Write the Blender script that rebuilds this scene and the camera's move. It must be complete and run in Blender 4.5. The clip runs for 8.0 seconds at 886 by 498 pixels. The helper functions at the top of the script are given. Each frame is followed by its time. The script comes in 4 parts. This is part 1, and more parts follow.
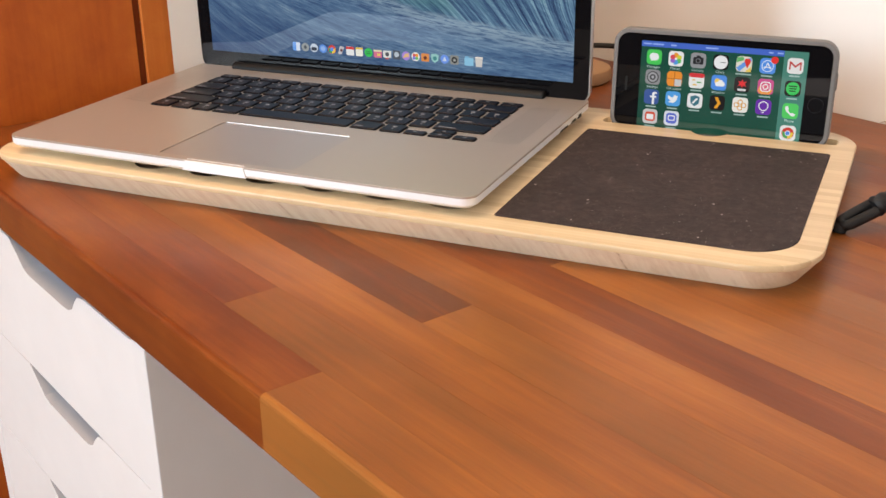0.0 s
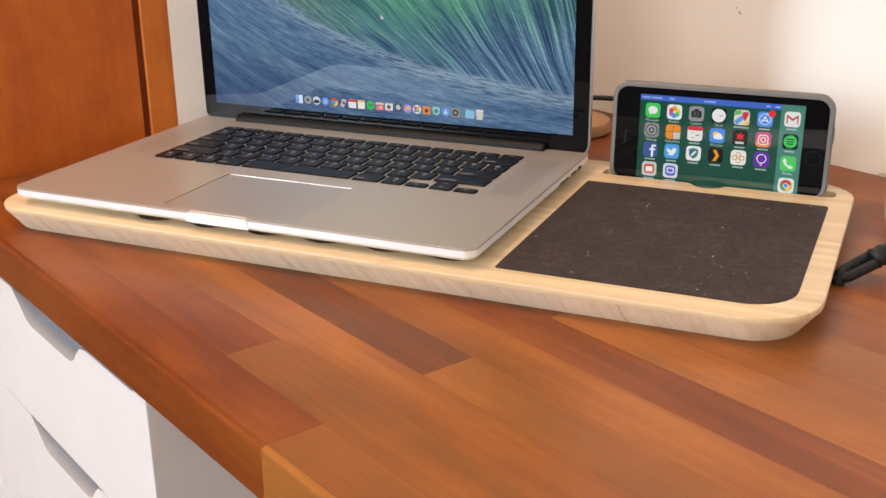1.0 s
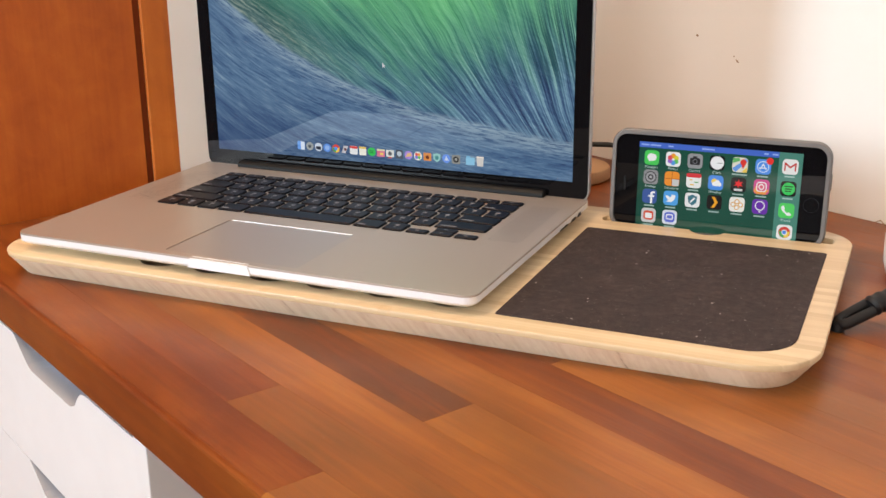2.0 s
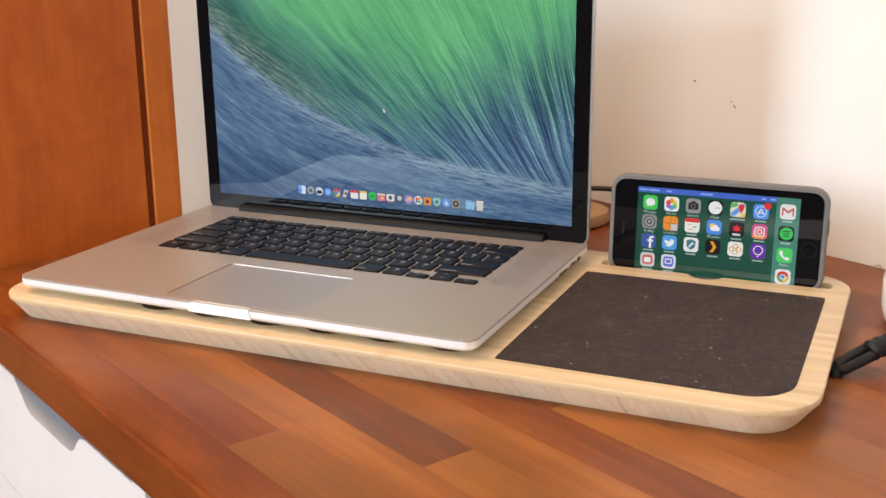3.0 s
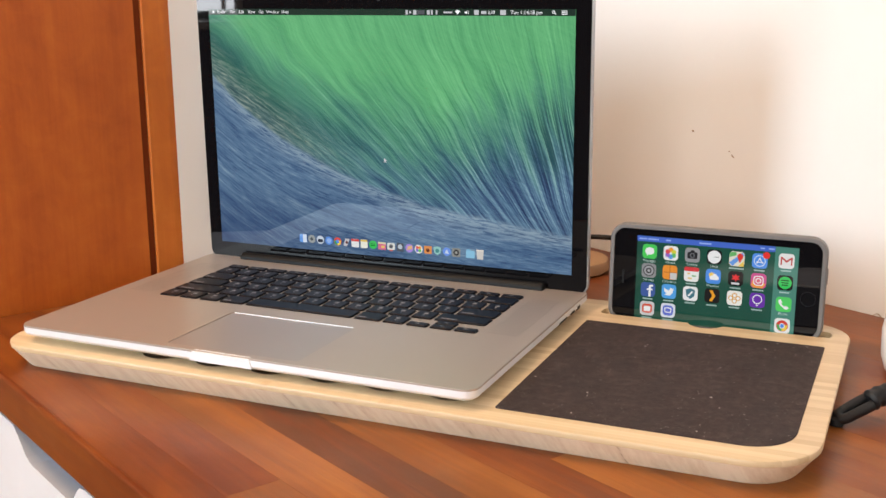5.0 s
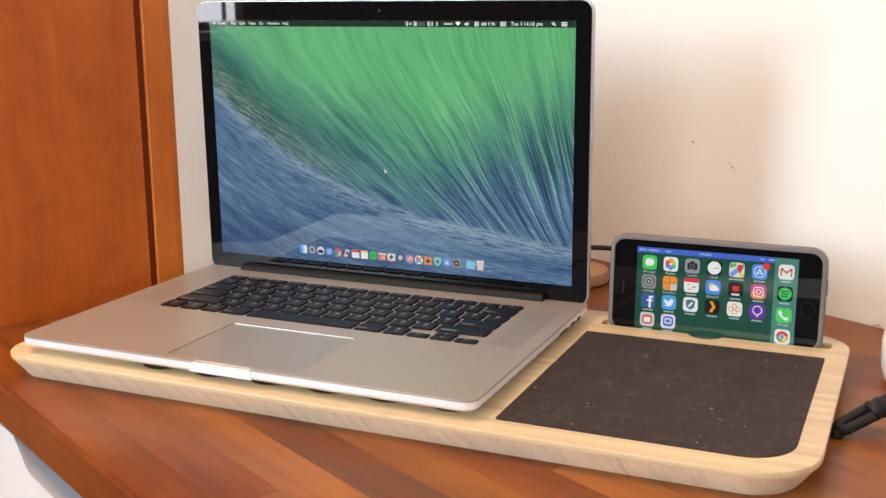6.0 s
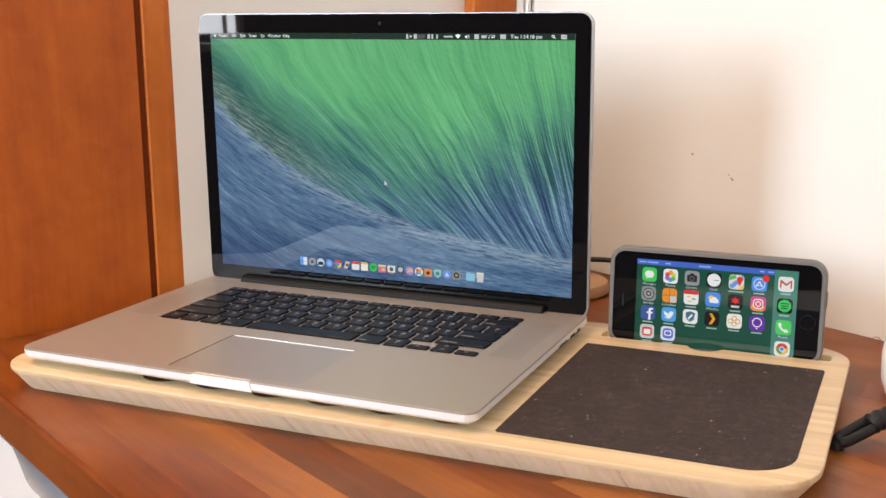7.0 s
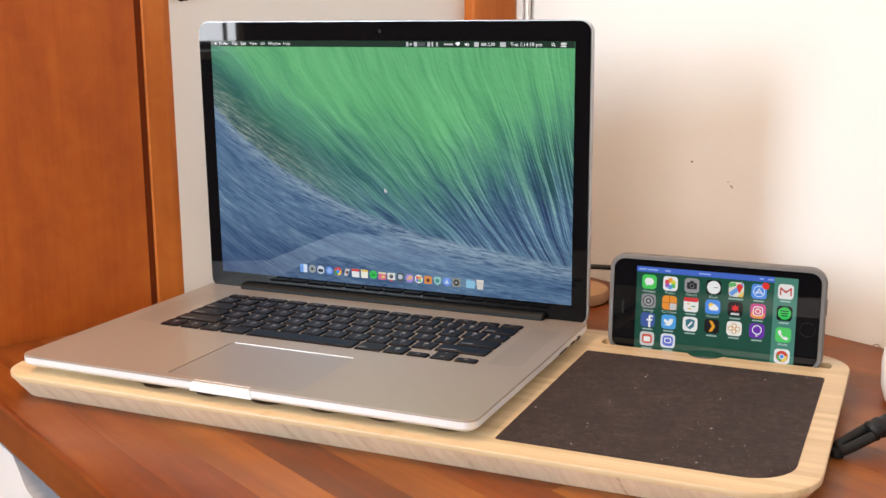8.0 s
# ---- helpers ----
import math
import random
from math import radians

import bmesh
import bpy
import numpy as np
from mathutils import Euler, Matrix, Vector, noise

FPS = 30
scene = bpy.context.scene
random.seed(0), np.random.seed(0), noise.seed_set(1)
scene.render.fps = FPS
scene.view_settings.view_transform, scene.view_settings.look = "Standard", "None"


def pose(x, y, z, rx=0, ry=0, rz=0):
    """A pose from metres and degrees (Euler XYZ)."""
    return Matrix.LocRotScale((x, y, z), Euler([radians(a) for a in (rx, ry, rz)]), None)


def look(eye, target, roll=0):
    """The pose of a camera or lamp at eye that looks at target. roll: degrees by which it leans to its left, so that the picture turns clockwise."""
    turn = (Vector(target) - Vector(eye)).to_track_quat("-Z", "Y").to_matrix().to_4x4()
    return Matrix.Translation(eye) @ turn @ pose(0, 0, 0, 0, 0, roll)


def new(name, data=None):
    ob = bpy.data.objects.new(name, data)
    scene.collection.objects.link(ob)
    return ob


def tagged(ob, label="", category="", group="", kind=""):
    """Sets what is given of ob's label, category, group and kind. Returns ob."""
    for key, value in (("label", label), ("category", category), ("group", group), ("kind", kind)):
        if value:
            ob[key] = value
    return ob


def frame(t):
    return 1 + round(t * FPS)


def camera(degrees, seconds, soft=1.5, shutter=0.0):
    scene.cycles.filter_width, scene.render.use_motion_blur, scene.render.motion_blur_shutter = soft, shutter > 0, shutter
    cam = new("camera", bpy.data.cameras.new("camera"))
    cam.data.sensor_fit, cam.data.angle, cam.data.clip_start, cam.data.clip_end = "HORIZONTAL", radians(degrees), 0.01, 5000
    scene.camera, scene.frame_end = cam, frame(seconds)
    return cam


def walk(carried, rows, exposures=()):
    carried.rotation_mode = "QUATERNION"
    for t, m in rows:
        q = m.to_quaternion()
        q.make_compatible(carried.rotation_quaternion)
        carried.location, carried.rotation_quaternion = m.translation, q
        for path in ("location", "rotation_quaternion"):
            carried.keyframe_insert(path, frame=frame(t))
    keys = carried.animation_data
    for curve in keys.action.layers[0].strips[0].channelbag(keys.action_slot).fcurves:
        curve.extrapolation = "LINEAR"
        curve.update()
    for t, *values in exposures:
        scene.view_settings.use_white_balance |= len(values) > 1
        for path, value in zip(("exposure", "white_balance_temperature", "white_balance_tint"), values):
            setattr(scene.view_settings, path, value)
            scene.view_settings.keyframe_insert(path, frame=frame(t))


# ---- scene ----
cam = camera(43.63, 8.0, soft=1.5)
walk(cam, [
    (0, look((0.7902, -0.2276, 0.9862), (0.0647, 0.3446, 0.6038), -0.64)),
    (0.5, look((0.7914, -0.2286, 0.9880), (0.0594, 0.3484, 0.6259), -0.63)),
    (1, look((0.7926, -0.2297, 0.9899), (0.0546, 0.3521, 0.6480), -0.59)),
    (1.5, look((0.7937, -0.2307, 0.9915), (0.0506, 0.3551, 0.6679), -0.54)),
    (3, look((0.7972, -0.2336, 0.9960), (0.0412, 0.3631, 0.7270), -0.42)),
    (3.5, look((0.7982, -0.2344, 0.9972), (0.0390, 0.3649, 0.7431), -0.40)),
    (4, look((0.7989, -0.2351, 0.9982), (0.0373, 0.3662, 0.7564), -0.37)),
    (4.5, look((0.7995, -0.2355, 0.9987), (0.0364, 0.3669, 0.7646), -0.38)),
    (6, look((0.8004, -0.2363, 0.9998), (0.0346, 0.3681, 0.7801), -0.37)),
    (6.5, look((0.8008, -0.2366, 1.0002), (0.0341, 0.3685, 0.7854), -0.36)),
    (7, look((0.8011, -0.2368, 1.0006), (0.0336, 0.3690, 0.7908), -0.34)),
    (7.5, look((0.8013, -0.2371, 1.0008), (0.0333, 0.3693, 0.7946), -0.33)),
    (8, look((0.8015, -0.2372, 1.0010), (0.0331, 0.3695, 0.7974), -0.33)),
], exposures=[(0, 0.0), (8, 0.0)])

# ---- world and light ----
# Room axes: x along the desk's front edge, y towards the back wall, floor at z = 0.
X_LEFT, X_RIGHT, Y_BACK, Y_FRONT, CEIL = -0.145, 3.1, 0.603, -2.75, 2.5
DESK_Z = 0.73
WINDOWS = [(-0.35, 0.32, 1.22, 2.22), (-0.66, -0.365, 0.845, 1.50), (1.30, 2.75, 0.95, 2.20)]  # x0, x1, sill, head in the front wall; the third is an added fill opening

world = bpy.data.worlds.new("sky")
scene.world = world
world.use_nodes = True
sky = world.node_tree.nodes.new("ShaderNodeTexSky")
sky.sky_type, sky.sun_disc = "NISHITA", False
sky.sun_elevation, sky.sun_rotation = radians(40), radians(60)
world.node_tree.links.new(sky.outputs[0], world.node_tree.nodes["Background"].inputs[0])
world.node_tree.nodes["Background"].inputs[1].default_value = 0.1

# Third lamp is added fill; no source for it is known.
LAMPS = [(60, (0.66, 0.85, 1.0)), (14, (0.92, 0.95, 1.0)), (47, (1.0, 0.95, 0.91))]
FILL_OPEN = (-0.50, 0.20, -1.10, -0.20)  # x0, x1, y0, y1 of an added ceiling opening for a warm fill lamp
for (x0, x1, z0, z1), (power, tone) in zip(WINDOWS, LAMPS):
    lamp = bpy.data.lights.new("window_light", "AREA")
    lamp.shape, lamp.size, lamp.size_y, lamp.energy, lamp.color = "RECTANGLE", x1 - x0 - 0.06, z1 - z0 - 0.06, power, tone
    new("window_light", lamp).matrix_world = look(((x0 + x1) / 2, Y_FRONT - 0.06, (z0 + z1) / 2), ((x0 + x1) / 2, 0, (z0 + z1) / 2))
# Added warm fill from above; no such source is known.
lamp = bpy.data.lights.new("warm_fill", "AREA")
lamp.shape, lamp.size, lamp.size_y, lamp.energy, lamp.color = "RECTANGLE", FILL_OPEN[1] - FILL_OPEN[0] - 0.06, FILL_OPEN[3] - FILL_OPEN[2] - 0.06, 38, (1.0, 0.68, 0.42)
new("warm_fill", lamp).matrix_world = pose((FILL_OPEN[0] + FILL_OPEN[1]) / 2, (FILL_OPEN[2] + FILL_OPEN[3]) / 2, CEIL + 0.08)


# ---- node helpers ----
def lin(r, g, b):
    return tuple((c / 12.92 if c <= 0.04045 else ((c + 0.055) / 1.055) ** 2.4) for c in (r, g, b)) + (1.0,)


class Nodes:
    """A small builder of shader nodes."""

    def __init__(self, name):
        self.mat = bpy.data.materials.new(name)
        self.mat.use_nodes = True
        self.t = self.mat.node_tree
        self.bsdf = self.t.nodes["Principled BSDF"]
        self.co = self.t.nodes.new("ShaderNodeTexCoord")

    def put(self, sock, v):
        if isinstance(v, bpy.types.NodeSocket):
            self.t.links.new(v, sock)
        elif v is not None:
            sock.default_value = v

    def set(self, **kw):
        for k, v in kw.items():
            self.put(self.bsdf.inputs[k.replace("_", " ")], v)
        return self

    def m(self, op, a, b=None, c=None, clamp=False):
        n = self.t.nodes.new("ShaderNodeMath")
        n.operation, n.use_clamp = op, clamp
        for i, v in enumerate((a, b, c)):
            if v is not None:
                self.put(n.inputs[i], v)
        return n.outputs[0]

    def xyz(self, v=None):
        n = self.t.nodes.new("ShaderNodeSeparateXYZ")
        self.put(n.inputs[0], v or self.co.outputs["Object"])
        return n.outputs

    def vec(self, x, y, z=0.0):
        n = self.t.nodes.new("ShaderNodeCombineXYZ")
        for s, v in zip(n.inputs, (x, y, z)):
            self.put(s, v)
        return n.outputs[0]

    def scaled(self, scale, shift=None):
        n = self.t.nodes.new("ShaderNodeMapping")
        self.put(n.inputs[0], self.co.outputs["Object"])
        n.inputs["Scale"].default_value = scale
        if shift is not None:
            self.put(n.inputs["Location"], shift)
        return n.outputs[0]

    def noise(self, v, scale=1.0, detail=4.0, rough=0.55, dist=0.0):
        n = self.t.nodes.new("ShaderNodeTexNoise")
        self.put(n.inputs["Vector"], v)
        n.inputs["Scale"].default_value, n.inputs["Detail"].default_value = scale, detail
        n.inputs["Roughness"].default_value, n.inputs["Distortion"].default_value = rough, dist
        return n.outputs[0]

    def voronoi(self, v, scale):
        n = self.t.nodes.new("ShaderNodeTexVoronoi")
        self.put(n.inputs["Vector"], v)
        n.inputs["Scale"].default_value = scale
        return n.outputs

    def ramp(self, f, stops):
        n = self.t.nodes.new("ShaderNodeValToRGB")
        self.put(n.inputs[0], f)
        e = n.color_ramp.elements
        while len(e) < len(stops):
            e.new(0.5)
        for k, (p, c) in zip(e, stops):
            k.position, k.color = p, (c if len(c) == 4 else (*c, 1))
        return n.outputs[0]

    def mix(self, f, a, b, mode="MIX"):
        n = self.t.nodes.new("ShaderNodeMix")
        n.data_type, n.blend_type = "RGBA", mode
        self.put(n.inputs["Factor"], f)
        self.put(n.inputs["A"], a)
        self.put(n.inputs["B"], b)
        return n.outputs["Result"]

    def smooth(self, v, a, b):
        n = self.t.nodes.new("ShaderNodeMapRange")
        n.interpolation_type = "SMOOTHSTEP"
        self.put(n.inputs[0], v)
        n.inputs[1].default_value, n.inputs[2].default_value = a, b
        return n.outputs[0]

    def bump(self, h, strength=0.2, dist=0.001):
        n = self.t.nodes.new("ShaderNodeBump")
        n.inputs["Strength"].default_value, n.inputs["Distance"].default_value = strength, dist
        self.put(n.inputs["Height"], h)
        self.put(self.bsdf.inputs["Normal"], n.outputs[0])
        return self

    def info(self, which):
        return self.t.nodes.new("ShaderNodeObjectInfo").outputs[which]


# ---- materials ----
def stave_wood():
    n = Nodes("oiled red hardwood")
    rnd = n.info("Random")
    tone = n.xyz(n.info("Color"))
    shift = n.vec(n.m("MULTIPLY", rnd, 37.0), n.m("MULTIPLY", rnd, 91.0), n.m("MULTIPLY", rnd, 13.0))
    broad = n.noise(n.scaled((2.2, 26, 26), shift), 1, 3, 0.5, 0.6)
    grain = n.noise(n.scaled((7, 230, 230), shift), 1, 5, 0.65)
    pores = n.noise(n.scaled((50, 1400, 1400), shift), 1, 3, 0.6)
    cloud = n.noise(n.scaled((6, 10, 10)), 1, 3, 0.55, 0.8)
    f = n.m("ADD", n.m("ADD", n.m("MULTIPLY", broad, 0.46), n.m("MULTIPLY", cloud, 0.30)), n.m("MULTIPLY", grain, 0.24))
    f = n.m("ADD", 0.5, n.m("MULTIPLY", n.m("SUBTRACT", f, 0.5), 1.55))
    base = n.ramp(f, [(0.25, (0.075, 0.013, 0.003)), (0.42, (0.165, 0.033, 0.005)), (0.57, (0.275, 0.070, 0.009)), (0.75, (0.40, 0.130, 0.020))])
    figure = n.smooth(n.noise(n.scaled((3.0, 15, 15), shift), 1, 4, 0.6, 2.2), 0.52, 0.72)
    base = n.mix(n.m("MULTIPLY", figure, 0.45), base, (0.115, 0.026, 0.007, 1))
    base = n.mix(n.m("MULTIPLY", n.smooth(pores, 0.54, 0.70), 0.3), base, (0.06, 0.018, 0.008, 1))
    lines = n.smooth(n.noise(n.scaled((3.2, 85, 85), shift), 1, 4, 0.6, 0.5), 0.52, 0.70)
    base = n.mix(n.m("MULTIPLY", lines, 0.42), base, (0.13, 0.030, 0.007, 1))
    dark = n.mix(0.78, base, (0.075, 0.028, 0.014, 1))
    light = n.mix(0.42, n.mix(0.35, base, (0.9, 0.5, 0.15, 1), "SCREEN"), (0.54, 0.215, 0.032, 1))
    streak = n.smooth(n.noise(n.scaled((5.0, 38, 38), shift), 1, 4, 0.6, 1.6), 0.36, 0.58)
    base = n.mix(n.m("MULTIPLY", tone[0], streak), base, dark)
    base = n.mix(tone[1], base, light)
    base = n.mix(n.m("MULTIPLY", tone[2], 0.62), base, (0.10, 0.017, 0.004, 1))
    v = n.voronoi(n.scaled((1, 1, 1)), 42)
    fleck = n.m("MULTIPLY", n.m("GREATER_THAN", n.xyz(v["Color"])[0], 0.8), n.m("LESS_THAN", v["Distance"], n.m("MULTIPLY", n.m("POWER", n.xyz(v["Color"])[1], 3.0), 0.06)))
    base = n.mix(n.m("MULTIPLY", fleck, 0.5), base, (0.6, 0.5, 0.42, 1))
    wear = n.noise(n.scaled((9, 9, 9)), 1, 4, 0.6)
    n.set(Base_Color=base, Roughness=n.ramp(n.m("ADD", n.m("MULTIPLY", wear, 0.7), n.m("MULTIPLY", grain, 0.3)), [(0.3, (0.27,) * 3), (0.7, (0.46,) * 3)]),
          Specular_IOR_Level=0.26)
    return n.bump(n.m("ADD", grain, n.m("MULTIPLY", pores, 0.6)), 0.18, 0.0006).mat


def veneer(name, tint, long=2):
    """Stained wood with its grain along one axis."""
    n = Nodes(name)
    broad = n.noise(n.scaled([2.4 if k == long else 12 for k in range(3)]), 1, 5, 0.6, 1.2)
    grain = n.noise(n.scaled([4 if k == long else 140 for k in range(3)]), 1, 5, 0.6)
    blot = n.noise(n.scaled((1, 1, 1)), 34, 4, 0.65, 0.6)
    f = n.m("ADD", n.m("ADD", n.m("MULTIPLY", broad, 0.52), n.m("MULTIPLY", grain, 0.22)), n.m("MULTIPLY", blot, 0.26))
    n.set(Base_Color=n.ramp(f, [(0.3, tint[0]), (0.5, tint[1]), (0.72, tint[2])]), Roughness=0.5, Specular_IOR_Level=0.35)
    return n.bump(grain, 0.1, 0.0006).mat


def plaster(name, col):
    n = Nodes(name)
    a = n.noise(n.scaled((1, 1, 1)), 6, 5, 0.6)
    b = n.noise(n.scaled((1, 1, 1)), 260, 3, 0.6)
    dull = tuple(c * 0.93 for c in col)
    n.set(Base_Color=n.mix(a, (*dull, 1), (*col, 1)), Roughness=0.7)
    return n.bump(b, 0.08, 0.0008).mat


def bamboo(edge=False):
    n = Nodes("pale bamboo " + ("edge" if edge else "ply"))
    o = n.xyz()
    strip = n.m("FLOOR", n.m("DIVIDE", o[1], 0.0068))
    w = n.t.nodes.new("ShaderNodeTexWhiteNoise")
    w.noise_dimensions = "1D"
    n.put(w.inputs["W"], strip)
    rnd = w.outputs["Value"]
    along = n.vec(n.m("ADD", n.m("MULTIPLY", o[0], 5.0), n.m("MULTIPLY", rnd, 31.0)), n.m("MULTIPLY", o[1], 420.0), n.m("MULTIPLY", o[2], 420.0))
    fib = n.noise(along, 1, 4, 0.6)
    if not edge:
        base = n.ramp(n.m("ADD", n.m("MULTIPLY", rnd, 0.45), n.m("MULTIPLY", fib, 0.55)), [(0.2, (0.51, 0.37, 0.21)), (0.55, (0.61, 0.465, 0.285)), (0.85, (0.69, 0.555, 0.36))])
        node = n.m("GREATER_THAN", n.noise(n.vec(n.m("MULTIPLY", o[0], 55), n.m("MULTIPLY", rnd, 40.0)), 1, 0, 0.5), 0.79)
        base = n.mix(n.m("MULTIPLY", node, 0.25), base, (0.42, 0.24, 0.10, 1))
        n.set(Base_Color=base, Roughness=0.42, Coat_Weight=0.12, Coat_Roughness=0.3)
        return n.bump(fib, 0.08, 0.0004).mat
    slant = n.m("ADD", o[0], n.m("MULTIPLY", o[2], 0.3))
    big = n.noise(n.vec(n.m("MULTIPLY", slant, 105.0), n.m("MULTIPLY", o[1], 20.0), n.m("MULTIPLY", o[2], 6.0)), 1, 2, 0.5)
    fine = n.noise(n.vec(n.m("MULTIPLY", slant, 420.0), n.m("MULTIPLY", o[1], 160.0), n.m("MULTIPLY", o[2], 20.0)), 1, 4, 0.65)
    f = n.m("ADD", n.m("MULTIPLY", big, 0.6), n.m("MULTIPLY", fine, 0.4))
    n.set(Base_Color=n.ramp(f, [(0.30, (0.38, 0.25, 0.14)), (0.38, (0.70, 0.56, 0.39)), (0.58, (0.82, 0.70, 0.52))]), Roughness=0.62)
    return n.bump(fine, 0.2, 0.0005).mat


def leather():
    n = Nodes("dark brown leather")
    a = n.noise(n.scaled((1, 1, 1)), 48, 7, 0.72)
    c = n.noise(n.scaled((1, 1, 1)), 170, 5, 0.7)
    b = n.noise(n.scaled((1, 1, 1)), 900, 4, 0.7)
    f = n.m("ADD", n.m("MULTIPLY", a, 0.40), n.m("ADD", n.m("MULTIPLY", c, 0.38), n.m("MULTIPLY", b, 0.22)))
    base = n.ramp(f, [(0.34, (0.014, 0.0092, 0.0090)), (0.5, (0.035, 0.0235, 0.0226)), (0.66, (0.074, 0.052, 0.049))])
    for scale, share, most, fade in ((190, 0.42, 0.17, 0.70), (520, 0.50, 0.24, 0.42)):
        v = n.voronoi(n.scaled((1, 1, 1)), scale)
        pick = n.m("GREATER_THAN", n.xyz(v["Color"])[0], share)
        size = n.m("MULTIPLY", n.m("POWER", n.xyz(v["Color"])[1], 4.0), most)
        dust = n.m("MULTIPLY", pick, n.m("LESS_THAN", v["Distance"], size))
        base = n.mix(n.m("MULTIPLY", dust, fade), base, (0.5, 0.47, 0.44, 1))
    n.set(Base_Color=base, Roughness=n.m("ADD", 0.6, n.m("MULTIPLY", a, 0.2)), Specular_IOR_Level=0.25)
    return n.bump(n.m("ADD", b, n.m("MULTIPLY", c, 0.8)), 0.45, 0.0005).mat


def metal(name, col, rough, grain=0.02, body=1.0):
    n = Nodes(name)
    b = n.noise(n.scaled((1, 1, 1)), 2600, 2, 0.5)
    s = n.noise(n.scaled((1, 1, 1)), 18, 3, 0.5)
    n.set(Base_Color=(*col, 1), Metallic=body, Roughness=n.m("ADD", rough - 0.03, n.m("MULTIPLY", s, 0.06)))
    return n.bump(b, grain, 0.0002).mat


def plain(name, col, rough=0.5, bump=0.05, scale=700, **kw):
    n = Nodes(name)
    b = n.noise(n.scaled((1, 1, 1)), scale, 3, 0.6)
    a = n.noise(n.scaled((1, 1, 1)), 14, 3, 0.6)
    n.set(Base_Color=n.mix(a, (*[c * 0.88 for c in col], 1), (*col, 1)), Roughness=rough, **kw)
    return n.bump(b, bump, 0.0003).mat


GLOW = {}


def glow(r, g, b, power=0.85):
    """A lit patch of a display, in the colour seen."""
    key = (r, g, b, power)
    if key not in GLOW:
        n = Nodes("lit display")
        n.set(Base_Color=(0.005, 0.005, 0.006, 1), Roughness=0.06, Specular_IOR_Level=0.28, Emission_Color=lin(r, g, b), Emission_Strength=power)
        GLOW[key] = n.mat
    return GLOW[key]


def wallpaper():
    """Sea picture on the laptop's display: a green wave face of long strands over a blue swell."""
    n = Nodes("lit sea picture")
    o = n.xyz()
    u = n.m("ADD", n.m("DIVIDE", o[0], 0.332), 0.5)
    v = n.m("DIVIDE", o[2], 0.2075)
    mul = lambda a, b: n.m("MULTIPLY", a, b)
    add = lambda a, b: n.m("ADD", a, b)
    sub = lambda a, b: n.m("SUBTRACT", a, b)
    flat = lambda a, b, k=0.0: n.vec(a, b, k)
    # the wave's foot falls steeply from the left edge, then runs out level
    foot = add(mul(n.m("POWER", 2.718, mul(u, -2.6)), 0.62), 0.105)
    wob = n.noise(flat(mul(u, 9.0), mul(v, 9.0)), 1, 4, 0.6)
    d = add(sub(v, foot), mul(sub(wob, 0.5), 0.03))
    # strands fall to the right, shallow at the left and upright at the right end
    q = sub(n.m("LOGARITHM", add(v, 0.14), 2.718), mul(n.m("LOGARITHM", sub(1.13, u), 2.718), 1.65))
    warp = n.noise(flat(mul(u, 3.0), mul(v, 3.0), 3.0), 1, 2, 0.5)
    qw = add(q, mul(warp, 0.22))
    along = sub(mul(u, 0.7), v)
    fine = n.noise(flat(mul(qw, 75.0), mul(along, 4.0)), 1, 4, 0.62, 0.12)
    lock = n.noise(flat(mul(qw, 21.0), mul(along, 1.8), 5.0), 1, 3, 0.55, 0.15)
    broad = n.noise(flat(mul(qw, 5.5), mul(along, 2.2), 8.0), 1, 2, 0.5)
    fleck = n.noise(flat(mul(add(u, mul(v, 0.6)), 42.0), mul(add(v, mul(u, 0.75)), 80.0), 4.0), 1, 4, 0.65, 0.5)
    st = add(add(mul(fine, 0.34), mul(lock, 0.34)), add(mul(broad, 0.20), mul(fleck, 0.12)))
    right = n.smooth(u, 0.45, 0.95)
    low = sub(1.0, n.smooth(v, 0.30, 0.85))
    gain = add(0.50, add(mul(right, 0.32), mul(low, 0.65)))
    st = add(0.5, mul(sub(st, 0.5), gain))
    green = n.ramp(st, [(0.30, lin(0.19, 0.45, 0.31)), (0.44, lin(0.32, 0.61, 0.41)), (0.55, lin(0.42, 0.72, 0.49)), (0.70, lin(0.58, 0.82, 0.64))])
    teal = n.ramp(st, [(0.32, lin(0.09, 0.22, 0.27)), (0.44, lin(0.21, 0.40, 0.40)), (0.55, lin(0.34, 0.54, 0.50)), (0.70, lin(0.56, 0.72, 0.68))])
    blue = n.ramp(st, [(0.32, lin(0.10, 0.15, 0.28)), (0.44, lin(0.21, 0.31, 0.44)), (0.55, lin(0.36, 0.49, 0.59)), (0.70, lin(0.60, 0.73, 0.78))])
    lift = sub(add(d, mul(sub(broad, 0.5), 0.34)), mul(n.smooth(u, 0.50, 1.05), 0.27))
    face = n.mix(n.smooth(lift, -0.10, 0.20), blue, teal)
    face = n.mix(n.smooth(lift, 0.08, 0.50), face, green)
    # olive, broken water where the foot is steep
    left = sub(1.0, n.smooth(u, 0.10, 0.52))
    murk = n.ramp(fleck, [(0.34, lin(0.15, 0.26, 0.25)), (0.50, lin(0.33, 0.43, 0.40)), (0.64, lin(0.56, 0.61, 0.55))])
    face = n.mix(mul(mul(left, sub(1.0, n.smooth(d, 0.06, 0.22))), 0.8), face, murk)
    shadow_patch = mul(left, mul(n.smooth(d, 0.05, 0.14), sub(1.0, n.smooth(d, 0.16, 0.30))))
    face = n.mix(mul(shadow_patch, 0.45), face, lin(0.10, 0.33, 0.25))
